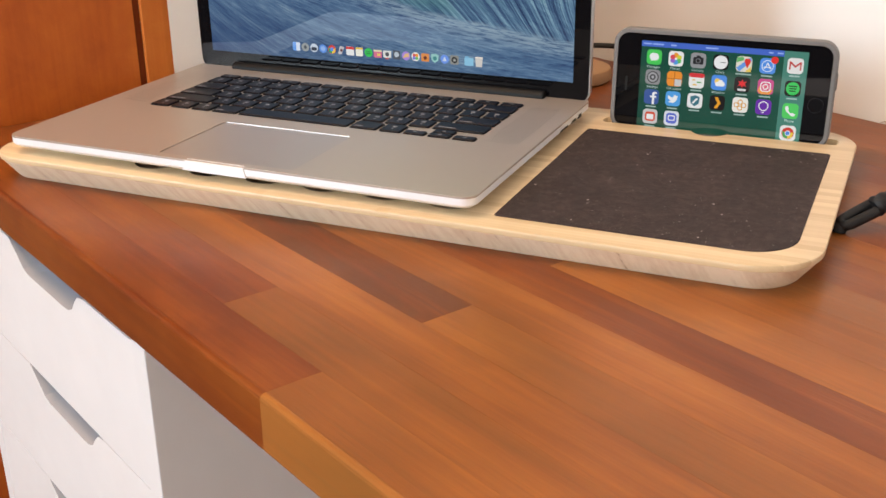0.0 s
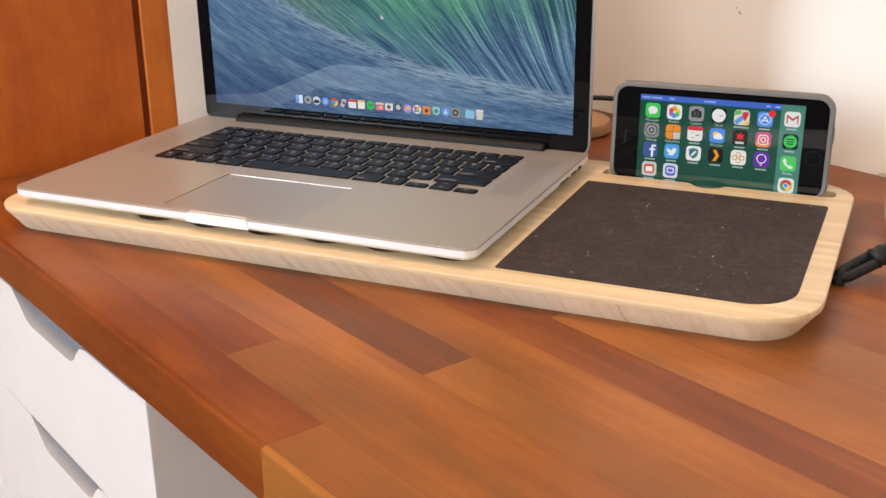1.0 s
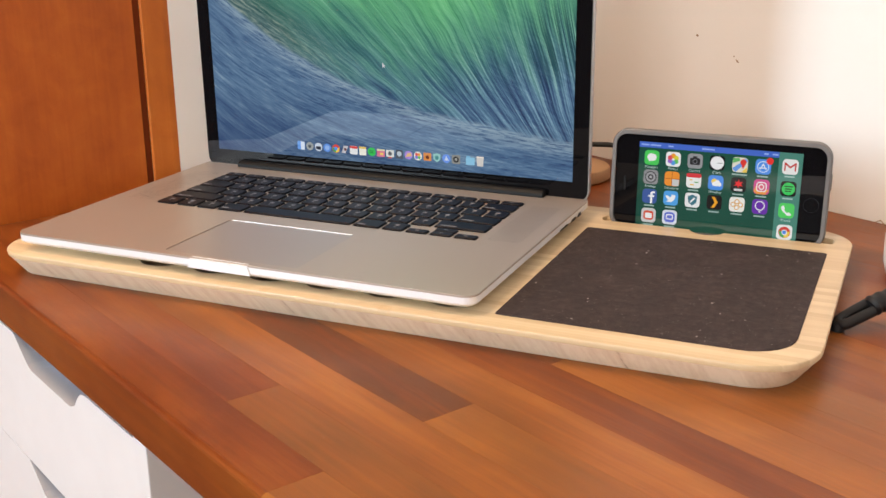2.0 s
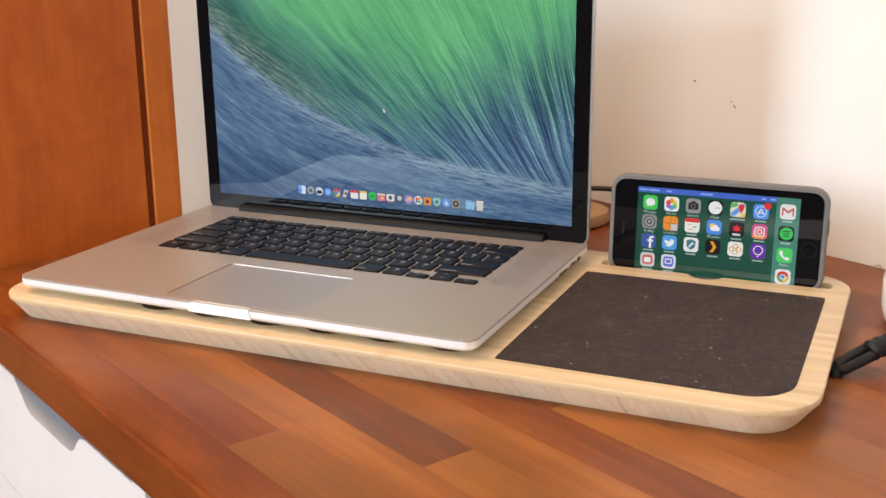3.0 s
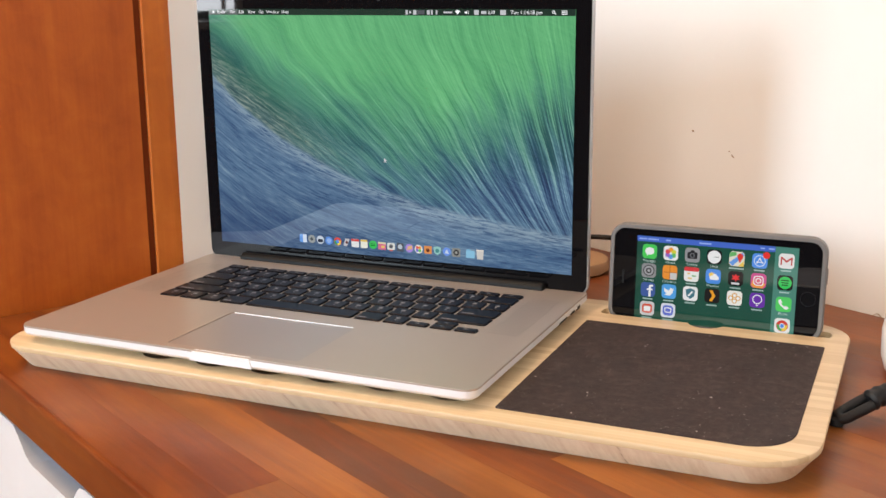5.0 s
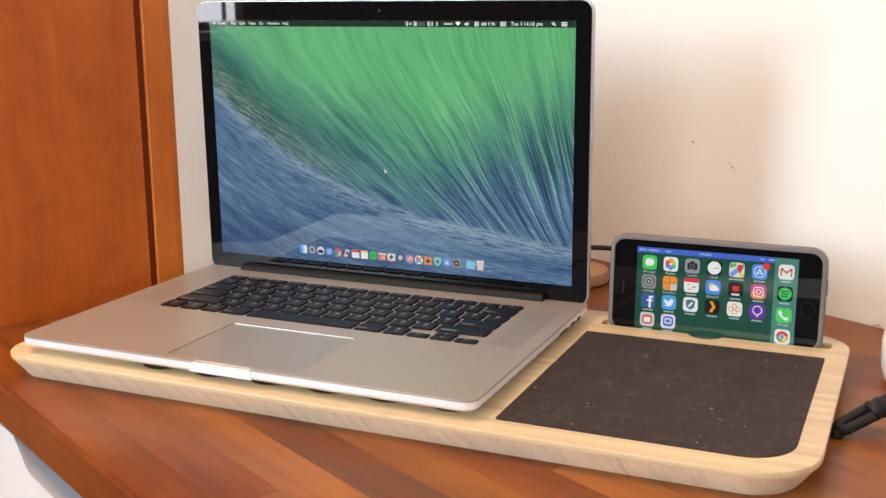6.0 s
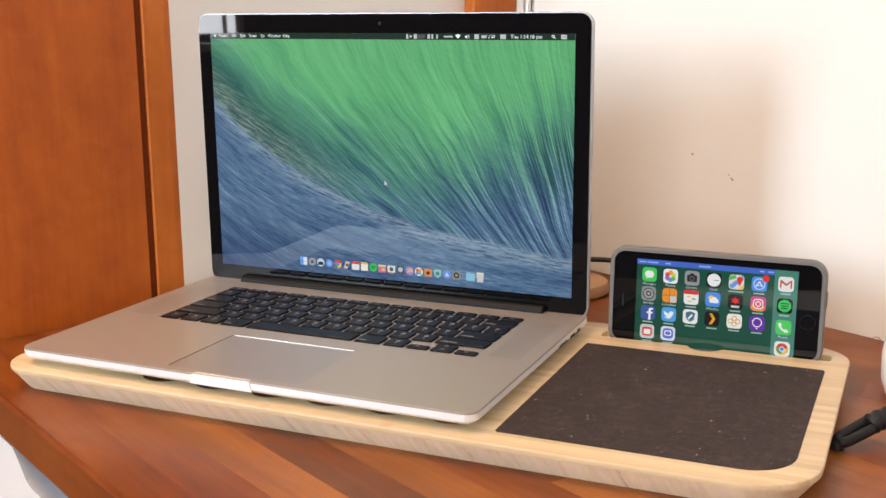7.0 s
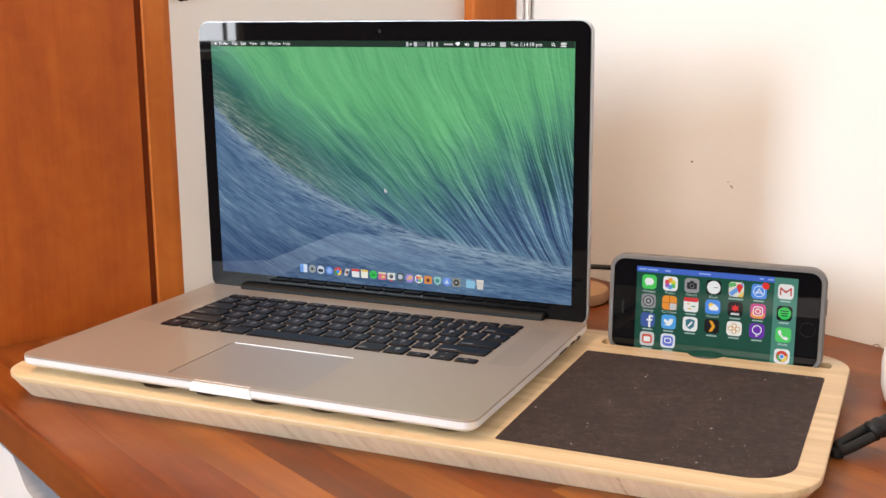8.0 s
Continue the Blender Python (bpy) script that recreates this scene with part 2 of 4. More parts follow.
    # the hollow under the curl at the right end
    hollow = mul(n.smooth(u, 0.85, 0.95), mul(n.smooth(v, 0.34, 0.46), sub(1.0, n.smooth(v, 0.56, 0.74))))
    face = n.mix(mul(hollow, mul(0.75, sub(1.0, n.smooth(lock, 0.45, 0.60)))), face, lin(0.10, 0.24, 0.28))
    # swell below, its ripples lying along the foot
    q2 = sub(v, mul(foot, 0.75))
    rip = n.noise(flat(mul(u, 22.0), mul(q2, 120.0), 9.0), 1, 5, 0.65, 0.7)
    rol = n.noise(flat(mul(u, 2.6), mul(q2, 17.0), 2.0), 1, 3, 0.55, 0.4)
    sw = add(mul(rip, 0.55), mul(rol, 0.45))
    deep = n.ramp(sw, [(0.32, lin(0.15, 0.23, 0.38)), (0.45, lin(0.27, 0.38, 0.51)), (0.56, lin(0.37, 0.48, 0.59)), (0.70, lin(0.55, 0.64, 0.70))])
    dusk = mul(sub(1.0, n.smooth(v, 0.02, 0.34)), sub(1.0, n.smooth(u, 0.05, 0.8)))
    deep = n.mix(mul(dusk, 0.55), deep, lin(0.12, 0.19, 0.36))
    near = sub(1.0, n.smooth(mul(d, -1.0), 0.0, 0.09))
    deep = n.mix(mul(mul(near, 0.60), n.smooth(rip, 0.34, 0.60)), deep, lin(0.60, 0.68, 0.72))
    n.set(Base_Color=(0.004, 0.004, 0.005, 1), Roughness=0.03, Specular_IOR_Level=0.21, Emission_Color=n.mix(n.smooth(d, -0.012, 0.016), deep, face), Emission_Strength=1.0)
    return n.mat


def phone_green():
    n = Nodes("lit deep green picture")
    o = n.xyz()
    a = n.noise(n.scaled((30, 30, 30)), 1, 2, 0.5, 1.0)
    f = n.m("ADD", n.m("MULTIPLY", a, 0.35), n.m("MULTIPLY", n.m("ADD", n.m("MULTIPLY", o[0], 2.0), n.m("MULTIPLY", o[2], 5.0)), 0.5))
    n.set(Base_Color=(0.004, 0.004, 0.005, 1), Roughness=0.08, Emission_Color=n.ramp(f, [(0.1, lin(0.09, 0.30, 0.24)), (0.45, lin(0.12, 0.36, 0.29))]), Emission_Strength=0.8)
    return n.mat


STAVE = stave_wood()
VENEER = veneer("orange stained wood veneer", ((0.30, 0.054, 0.006), (0.46, 0.102, 0.011), (0.60, 0.170, 0.022)))
PINE = veneer("orange varnished pine", ((0.38, 0.088, 0.010), (0.52, 0.140, 0.017), (0.64, 0.21, 0.034)))
WALL = plaster("cream painted plaster", (0.82, 0.80, 0.77))
CEILING = plaster("cream ceiling paint", (0.82, 0.76, 0.66))
BAMBOO, BAMBOO_EDGE = bamboo(), bamboo(True)
LEATHER = leather()
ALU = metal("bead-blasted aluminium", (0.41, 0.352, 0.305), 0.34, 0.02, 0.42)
# Same metal as the deck; window light is put into its paler tone.
ALU_LIT = metal("aluminium, window light painted in", (0.90, 0.92, 0.95), 0.38, 0.0, 0.36)
ALU_LID = metal("satin aluminium lid", (0.46, 0.46, 0.48), 0.38, 0.0, 0.9)
PAD_GLASS = metal("matt grey glass pad", (0.37, 0.325, 0.300), 0.32, 0.0, 0.45)
KEY = plain("black key plastic", (0.006, 0.0052, 0.008), 0.40, 0.03, 3000, Specular_IOR_Level=0.16)
LEGEND = plain("pale key print", (0.24, 0.24, 0.27), 0.6)
WELL = plain("black anodised metal", (0.008, 0.008, 0.008), 0.5, Specular_IOR_Level=0.16)
RUBBER = plain("black rubber", (0.007, 0.007, 0.008), 0.55, 0.1, 900, Specular_IOR_Level=0.35)
BLACK_GLASS = plain("black cover glass", (0.004, 0.004, 0.005), 0.02, 0.0, Specular_IOR_Level=0.22)
CASE = plain("grey soft-touch plastic", (0.145, 0.137, 0.133), 0.55, 0.08, 1200)
LACQUER = plain("white lacquered board", (0.74, 0.74, 0.755), 0.38, 0.02, 300)
# Grey of grips and drawer insides; the recess shade is in the colour.
DARK_IN = plain("grey board, recess shade painted in", (0.40, 0.41, 0.45), 0.7)
WHITE_GLOSS = plain("white glazed ceramic", (0.86, 0.86, 0.86), 0.18, 0.0)
CABLE = plain("black cable sheath", (0.014, 0.013, 0.013), 0.5, 0.1, 900)
CORK = plain("tan turned wood", (0.40, 0.23, 0.115), 0.6, 0.15, 160)
STEEL = metal("brushed steel", (0.62, 0.60, 0.57), 0.3)
PVC = plain("white plastic trunking", (0.80, 0.79, 0.77), 0.4)
# Brown darkened to carry the shade of the cupboard's gap.
GROOVE = plain("brown rebate, gap shade painted in", (0.15, 0.028, 0.006), 0.85, Specular_IOR_Level=0.1)
FLOOR = veneer("stained floor timber", ((0.14, 0.06, 0.02), (0.22, 0.10, 0.04), (0.32, 0.16, 0.07)), 0)
# Tones of unseen walls, set for warm bounce and for dark reflections.
WARM_BOUNCE = plain("honey wall tone for warm bounce", (0.45, 0.25, 0.12), 0.6, 0.1, 60)
PANEL = plain("dark finish of an unseen wall", (0.10, 0.065, 0.045), 0.6, 0.1, 60)
CHIP = plain("brown chip in paint", (0.36, 0.25, 0.17), 0.8)


# ---- mesh helpers ----
def part(name, bm, material, parent=None, label="", smooth=False, m=None):
    """Links a bmesh as one mesh object under a thing or a part."""
    me = bpy.data.meshes.new(name)
    bmesh.ops.recalc_face_normals(bm, faces=bm.faces)
    if smooth:
        for f in bm.faces:
            f.smooth = True
        for e in bm.edges:
            if len(e.link_faces) == 2 and e.calc_face_angle() > radians(32):
                e.smooth = False
    bm.to_mesh(me)
    bm.free()
    for k in (material if isinstance(material, list) else [material]):
        me.materials.append(k)
    ob = new(name, me)
    ob.parent = parent
    if m is not None:
        ob.matrix_basis = m
    if label:
        ob["label"] = label
    return ob


def thing(name, m, label, category, group=""):
    ob = new(name)
    ob.empty_display_size = 0.05
    ob.matrix_world = m
    return tagged(ob, label, category, group)


def box(x0, x1, y0, y1, z0, z1, bevel=0.0, seg=2, bm=None):
    b = bmesh.new()
    bmesh.ops.create_cube(b, size=1)
    for v in b.verts:
        v.co = ((x0 + x1) / 2 + v.co.x * (x1 - x0), (y0 + y1) / 2 + v.co.y * (y1 - y0), (z0 + z1) / 2 + v.co.z * (z1 - z0))
    if bevel:
        bmesh.ops.bevel(b, geom=b.edges[:], offset=bevel, segments=seg, profile=0.5, affect="EDGES")
    if bm is None:
        return b
    join(bm, b)
    return bm


def join(bm, b, mat=0):
    made = {v: bm.verts.new(v.co) for v in b.verts}
    for f in b.faces:
        g = bm.faces.new([made[v] for v in f.verts])
        g.material_index = mat
    b.free()


def rrect(x0, x1, y0, y1, r, n=6):
    """A rounded rectangle as a loop of points; r may be four radii, from the near left corner anticlockwise."""
    rs = r if isinstance(r, (tuple, list)) else (r,) * 4
    out = []
    for (cx, cy, sx, sy), a0, k in zip(((x0, y0, 1, 1), (x1, y0, -1, 1), (x1, y1, -1, -1), (x0, y1, 1, -1)), (180, 270, 0, 90), rs):
        for i in range(n + 1):
            a = radians(a0 + 90 * i / n)
            out.append((cx + sx * k + k * math.cos(a), cy + sy * k + k * math.sin(a)))
    return out


def ring(cx, cy, r, n=28):
    return [(cx + r * math.cos(2 * math.pi * i / n), cy + r * math.sin(2 * math.pi * i / n)) for i in range(n)]


def inside(p, loop):
    hit = False
    for (x0, y0), (x1, y1) in zip(loop, loop[1:] + loop[:1]):
        if (y0 > p[1]) != (y1 > p[1]) and p[0] < (x1 - x0) * (p[1] - y0) / (y1 - y0) + x0:
            hit = not hit
    return hit


def fill(loops):
    """Triangles of the first loop less the others, as indices into all their points."""
    from mathutils import geometry
    pts = [p for loop in loops for p in loop]
    edges, k = [], 0
    for loop in loops:
        edges += [(k + i, k + (i + 1) % len(loop)) for i in range(len(loop))]
        k += len(loop)
    scale = 100.0
    vs, _, faces, source, _, _ = geometry.delaunay_2d_cdt([Vector(p) * scale for p in pts], edges, [], 0, 1e-6)
    out = []
    for f in faces:
        c = [sum(vs[i][k] for i in f) / len(f) / scale for k in (0, 1)]
        if inside(c, loops[0]) and not any(inside(c, h) for h in loops[1:]):
            tri = [source[i][0] if source[i] else -1 for i in f]
            if -1 not in tri and len(set(tri)) == 3:
                out.append(tri)
    return out


def plate(layers, holes=()):
    """A solid from outlines (loop, z) of equal count, top first, with straight holes through it."""
    bm = bmesh.new()
    rows = [[bm.verts.new((x, y, z)) for x, y in loop] for loop, z in layers]
    for a, b in zip(rows, rows[1:]):
        for i in range(len(a)):
            bm.faces.new((a[i - 1], a[i], b[i], b[i - 1]))
    tops, lows = [], []
    for h in holes:
        tops.append([bm.verts.new((x, y, layers[0][1])) for x, y in h])
        lows.append([bm.verts.new((x, y, layers[-1][1])) for x, y in h])
        for i in range(len(h)):
            bm.faces.new((tops[-1][i - 1], tops[-1][i], lows[-1][i], lows[-1][i - 1]))
    for outer, inner in ((rows[0], tops), (rows[-1], lows)):
        for tri in fill([[(v.co.x, v.co.y) for v in loop] for loop in (outer, *inner)]):
            flat = [v for loop in (outer, *inner) for v in loop]
            bm.faces.new([flat[i] for i in tri])
    return bm


def lathe(profile, n=40):
    """A turned solid from (radius, z) points."""
    bm = bmesh.new()
    rows = [[bm.verts.new((r * math.cos(2 * math.pi * i / n), r * math.sin(2 * math.pi * i / n), z)) for i in range(n)] for r, z in profile]
    for a, b in zip(rows, rows[1:]):
        for i in range(n):
            bm.faces.new((a[i - 1], a[i], b[i], b[i - 1]))
    bm.faces.new(rows[0])
    bm.faces.new(rows[-1])
    return bm


def tube(points, radius, n=12, taper=None):
    """A round bar along points; taper gives a radius at each point."""
    bm = bmesh.new()
    pts = [Vector(p) for p in points]
    rows = []
    for i, p in enumerate(pts):
        d = (pts[min(i + 1, len(pts) - 1)] - pts[max(i - 1, 0)]).normalized()
        a = d.cross(Vector((0, 0, 1)))
        a = a.normalized() if a.length > 1e-4 else Vector((1, 0, 0))
        b = d.cross(a)
        r = taper[i] if taper else radius
        rows.append([bm.verts.new(p + r * (math.cos(2 * math.pi * k / n) * a + math.sin(2 * math.pi * k / n) * b)) for k in range(n)])
    for a, b in zip(rows, rows[1:]):
        for k in range(n):
            bm.faces.new((a[k - 1], a[k], b[k], b[k - 1]))
    bm.faces.new(rows[0])
    bm.faces.new(rows[-1])
    return bm


def bend(points, n=8):
    """A smooth line through points (Catmull-Rom)."""
    p = [Vector(k) for k in points]
    p = [2 * p[0] - p[1], *p, 2 * p[-1] - p[-2]]
    out = []
    for a, b, c, d in zip(p, p[1:], p[2:], p[3:]):
        for i in range(n):
            t = i / n
            out.append(0.5 * (2 * b + (c - a) * t + (2 * a - 5 * b + 4 * c - d) * t * t + (3 * b - a - 3 * c + d) * t ** 3))
    return out + [p[-2]]


# ---- room ----
def setting(name, bm, material, label):
    return tagged(part(name, bm, material), label, name.split("_")[0], kind="structure")


setting("floor", box(-1.4, X_RIGHT, Y_FRONT, Y_BACK, -0.05, 0.0), FLOOR, "stained timber floor under the desk")
# Unseen ceiling; its warm cream is there to tint the bounce.
ceil = box(-1.4, FILL_OPEN[0], Y_FRONT, Y_BACK, CEIL, CEIL + 0.1)
box(FILL_OPEN[1], X_RIGHT, Y_FRONT, Y_BACK, CEIL, CEIL + 0.1, bm=ceil)
box(FILL_OPEN[0], FILL_OPEN[1], Y_FRONT, FILL_OPEN[2], CEIL, CEIL + 0.1, bm=ceil)
box(FILL_OPEN[0], FILL_OPEN[1], FILL_OPEN[3], Y_BACK, CEIL, CEIL + 0.1, bm=ceil)
setting("ceiling", ceil, CEILING, "plain unseen ceiling, warm cream, opened for the added fill lamp")
setting("wall_back", box(-1.4, X_RIGHT, Y_BACK, Y_BACK + 0.12, 0, CEIL), WALL, "cream painted plaster wall behind the desk")
right = box(X_RIGHT, X_RIGHT + 0.12, Y_FRONT, Y_BACK, 0, CEIL)
setting("wall_right", right, WALL, "cream painted wall across the room")
CUP_Y0, CUP_Y1, CUP_TOP = -0.03, 0.1662, 2.1
setting("wall_left", box(X_LEFT - 0.12, X_LEFT, CUP_Y1 + 0.0064, Y_BACK, 0, CEIL), WALL, "cream painted wall beside the wooden cupboard")
setting("wall_return", box(-1.4, X_LEFT - 0.12, CUP_Y1 + 0.009, 0.29, 0, CEIL), WALL, "painted wall behind the cupboard")
# Unseen wall added as a warm reflector.
setting("wall_side", box(-1.52, -1.4, Y_FRONT, 0.29, 0, CEIL), WARM_BOUNCE, "unseen side wall in a honey tone added for warm bounce")

# Unseen front wall, kept dark so that the black glass reflects little.
front = bmesh.new()
xs = sorted({-1.4, X_RIGHT, *[w[0] for w in WINDOWS], *[w[1] for w in WINDOWS]})
for a, b in zip(xs, xs[1:]):
    hole = [w for w in WINDOWS if w[0] <= a and b <= w[1]]
    if hole:
        box(a, b, Y_FRONT - 0.15, Y_FRONT, 0, hole[0][2], bm=front)
        box(a, b, Y_FRONT - 0.15, Y_FRONT, hole[0][3], CEIL, bm=front)
    else:
        box(a, b, Y_FRONT - 0.15, Y_FRONT, 0, CEIL, bm=front)
setting("wall_front", front, PANEL, "unseen wall kept dark for reflections, with three openings")
# All are out of view; the third only carries the added fill.
for i, (x0, x1, z0, z1) in enumerate(WINDOWS):
    win = thing("window_%d" % (i + 1), pose((x0 + x1) / 2, Y_FRONT, z0), "white framed unseen window letting in daylight", "window")
    win["kind"] = "structure"
    w = (x1 - x0) / 2
    h = z1 - z0
    part("window_frame", box(-w, -w + 0.03, -0.05, -0.005, 0, h, 0.003), PVC, win)
    part("window_frame", box(w - 0.03, w, -0.05, -0.005, 0, h, 0.003), PVC, win)
    part("window_frame", box(-w + 0.03, w - 0.03, -0.05, -0.005, h - 0.03, h, 0.003), PVC, win)
    if i == 1:
        part("mullion", box(0.072, 0.086, -0.045, -0.010, 0, h - 0.03, 0.003), PVC, win)
    part("window_sill", box(-w - 0.03, w + 0.03, 0.0, 0.05, -0.03, 0.0, 0.004), PVC, win)

# Rim of the made-up opening that holds the warm fill.
fill_rim = thing("window_4", pose((FILL_OPEN[0] + FILL_OPEN[1]) / 2, (FILL_OPEN[2] + FILL_OPEN[3]) / 2, CEIL), "timber rim of an added ceiling opening for the warm fill lamp", "window")
fill_rim["kind"] = "structure"
w, h = (FILL_OPEN[1] - FILL_OPEN[0]) / 2, (FILL_OPEN[3] - FILL_OPEN[2]) / 2
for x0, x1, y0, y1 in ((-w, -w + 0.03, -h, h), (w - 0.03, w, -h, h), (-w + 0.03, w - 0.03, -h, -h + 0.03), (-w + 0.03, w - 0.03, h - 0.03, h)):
    part("window_frame", box(x0, x1, y0, y1, 0.01, 0.06, 0.003), PINE, fill_rim)

cup = thing("cupboard", pose(X_LEFT, 0, 0), "tall orange-stained wooden cupboard end standing beside the desk", "cupboard")
part("end_panel", box(-0.020, 0.0, CUP_Y0, CUP_Y1, 0.0, CUP_TOP), VENEER, cup)
part("carcass", box(-0.500, -0.0202, CUP_Y0 + 0.02, CUP_Y1 - 0.004, 0.0, CUP_TOP - 0.004), VENEER, cup)
part("cupboard_door", box(-0.498, -0.0204, CUP_Y0 + 0.001, CUP_Y0 + 0.0195, 0.08, CUP_TOP - 0.01, 0.002), VENEER, cup)
# Nearly flush filler; its dark colour stands in for the gap's shade.
part("scribe_gap", box(-0.060, -0.0005, CUP_Y1 + 0.0001, CUP_Y1 + 0.0062, 0, CUP_TOP), GROOVE, cup, "filler strip beside the panel, the gap's shade in its dark colour")
strip = [(X_LEFT - 0.0010 + x, CUP_Y1 + y) for x, y in ((0.0012, 0.0060), (0.0026, 0.0063), (0.0034, 0.0074), (0.0034, 0.0265), (0.0030, 0.0280), (0.0012, 0.0330))]
setting("trim_panel", plate([(strip, CUP_TOP), (strip, 0.0)]), PINE, "narrow orange stained cover strip")
setting("trim", box(X_LEFT, X_LEFT + 0.017, 0.540, 0.6025, 0, CEIL, 0.003), PINE, "orange stained timber strip in the room's corner")
conduit = thing("cable_trunking", pose(-0.118, Y_BACK, DESK_Z), "thin white trunking and steel pipe running up the wall", "pipe")
part("trunking", box(0.0045, 0.0088, -0.010, 0, 0.01, 1.7, 0.002), PVC, conduit)
part("pipe", tube([(0.0132, -0.006, 0.01), (0.0132, -0.006, 1.7)], 0.0038), STEEL, conduit, "thin steel pipe")
knob = thing("coat_hook", pose(X_LEFT, 0.2115, 1.0222, 0, 90, 0) @ Matrix.Scale(0.75, 4), "small dark round hook fixed to the white wall", "hook")
part("rose", lathe([(0.0062, 0.0), (0.0062, 0.0012), (0.0050, 0.0020)], 24), WELL, knob, smooth=True)
part("stem", lathe([(0.0024, 0.0018), (0.0024, 0.0080)], 16), WELL, knob, smooth=True)
part("head", lathe([(0.0028, 0.0078), (0.0052, 0.0098), (0.0056, 0.0120), (0.0040, 0.0140), (0.0010, 0.0146)], 24), WELL, knob, smooth=True)
for x, z, sx, sz, r in ((0.123, 0.866, 0.0017, 0.0011, 20), (0.170, 0.847, 0.0026, 0.0008, 40), (0.166, 0.851, 0.0009, 0.0006, 0)):
    b = bmesh.new()
    bmesh.ops.create_icosphere(b, subdivisions=1, radius=1)
    for v in b.verts:
        v.co = (v.co.x * sx, v.co.y * 0.0006, v.co.z * sz)
    tagged(part("wall_chip", b, CHIP, m=pose(x, Y_BACK - 0.0003, z, 0, r, 0)), "small brown chip in the wall's paint", "chip")

# ---- desk ----
DESK_X0, DESK_X1, DESK_Y0, DESK_Y1, THICK = -0.142, 1.85, -0.0185, 0.600, 0.032
desk = thing("desk", pose(0, 0, DESK_Z), "oiled red-brown hardwood block worktop on a white drawer unit", "desk")
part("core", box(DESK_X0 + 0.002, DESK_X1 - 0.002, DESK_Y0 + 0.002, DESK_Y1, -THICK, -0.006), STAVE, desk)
part("desk_leg", box(1.75, 1.80, 0.02, 0.07, -DESK_Z, -THICK, 0.003), LACQUER, desk)
part("desk_leg", box(1.75, 1.80, 0.50, 0.55, -DESK_Z, -THICK, 0.003), LACQUER, desk)

# ---- drawer unit ----
CX0, CX1, CY0, CY1 = -0.1155, 0.2487, -0.0165, 0.56
CTOP = DESK_Z - THICK
unit = thing("drawer_unit", pose(0, 0, 0), "white lacquered drawer unit with cut-out grips under the desk", "drawer unit")
part("side_panel", box(CX1 - 0.018, CX1, CY0, CY1, 0.0, CTOP - 0.001, 0.0008), LACQUER, unit)
part("side_panel", box(CX0, CX0 + 0.018, CY0, CY1, 0.0, CTOP - 0.001, 0.0008), LACQUER, unit)
part("back_panel", box(CX0 + 0.018, CX1 - 0.018, CY1 - 0.01, CY1, 0.0, CTOP - 0.001), LACQUER, unit)
part("top_panel", box(CX0 + 0.018, CX1 - 0.018, CY0 + 0.02, CY1 - 0.01, CTOP - 0.012, CTOP - 0.001), LACQUER, unit)
part("plinth", box(CX0 + 0.018, CX1 - 0.018, CY0 + 0.02, CY0 + 0.035, 0.0, 0.06), LACQUER, unit)


def drawer_front(w, h):
    """A drawer front standing in x and z, with a sloped grip cut from its top edge."""
    top = h
    cut = [(0.254, 0), (0.245, -0.002), (0.238, -0.008), (0.232, -0.015), (0.224, -0.0185), (0.215, -0.019), (0.150, -0.019), (0.141, -0.0165), (0.132, -0.010), (0.117, 0)]
    outline = [(0, 0), (w, 0), (w, top)] + [(x, top + z) for x, z in cut] + [(0, top)]
    from mathutils import geometry
    bm = bmesh.new()
    rows = [[bm.verts.new((x, y, z)) for x, z in outline] for y in (0.0, 0.016)]
    for i in range(len(outline)):
        f = bm.faces.new((rows[0][i - 1], rows[0][i], rows[1][i], rows[1][i - 1]))
        # Grip cuts take the grey slot, which paints their shade.
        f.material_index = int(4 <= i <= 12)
    for r in rows:
        for tri in geometry.tessellate_polygon([[Vector((v.co.x, v.co.z, 0)) for v in r]]):
            bm.faces.new([r[i] for i in tri])
    return bm


z = CTOP - 0.0032
for i in range(6):
    h = 0.1017
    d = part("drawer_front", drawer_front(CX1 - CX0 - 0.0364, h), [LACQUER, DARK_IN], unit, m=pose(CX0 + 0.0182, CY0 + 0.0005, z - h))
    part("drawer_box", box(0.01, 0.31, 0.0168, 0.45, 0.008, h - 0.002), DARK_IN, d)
    z -= 0.1025

# ---- bamboo lap desk ----
LAP = pose(0, 0, DESK_Z + 0.0328, 0, 0, 28)      # the laptop's front left corner, at the height of its deck
ZB, ZT = -0.0136, -0.0328
lap = thing("lap_desk", LAP, "pale bamboo lap desk with leather mouse area on the desk", "lap desk")
OUT = (-0.0200, 0.5575, -0.0070, 0.272)


def outline(inset):
    return rrect(OUT[0] + inset, OUT[1] - inset, OUT[2] + inset, OUT[3] - inset, [r - inset for r in (0.030, 0.041, 0.034, 0.034)], 10)


vents = [ring(0.113 + 0.0442 * i, 0.0260 + 0.0008 * i + row * 0.045, 0.0175) for i in range(6) for row in range(4)]
grip = [(0.4400, 0.2345), (0.4430, 0.2300), (0.4470, 0.2262), (0.4530, 0.2245), (0.4590, 0.2258), (0.4635, 0.2295), (0.4665, 0.2345)]
slot = [(0.3745, 0.2345), *grip, (0.5405, 0.2345), (0.5435, 0.2362), (0.5445, 0.2395), (0.5445, 0.2455), (0.5430, 0.2485), (0.5400, 0.2500), (0.3750, 0.2500), (0.3722, 0.2485), (0.3710, 0.2455), (0.3710, 0.2395), (0.3720, 0.2362)]
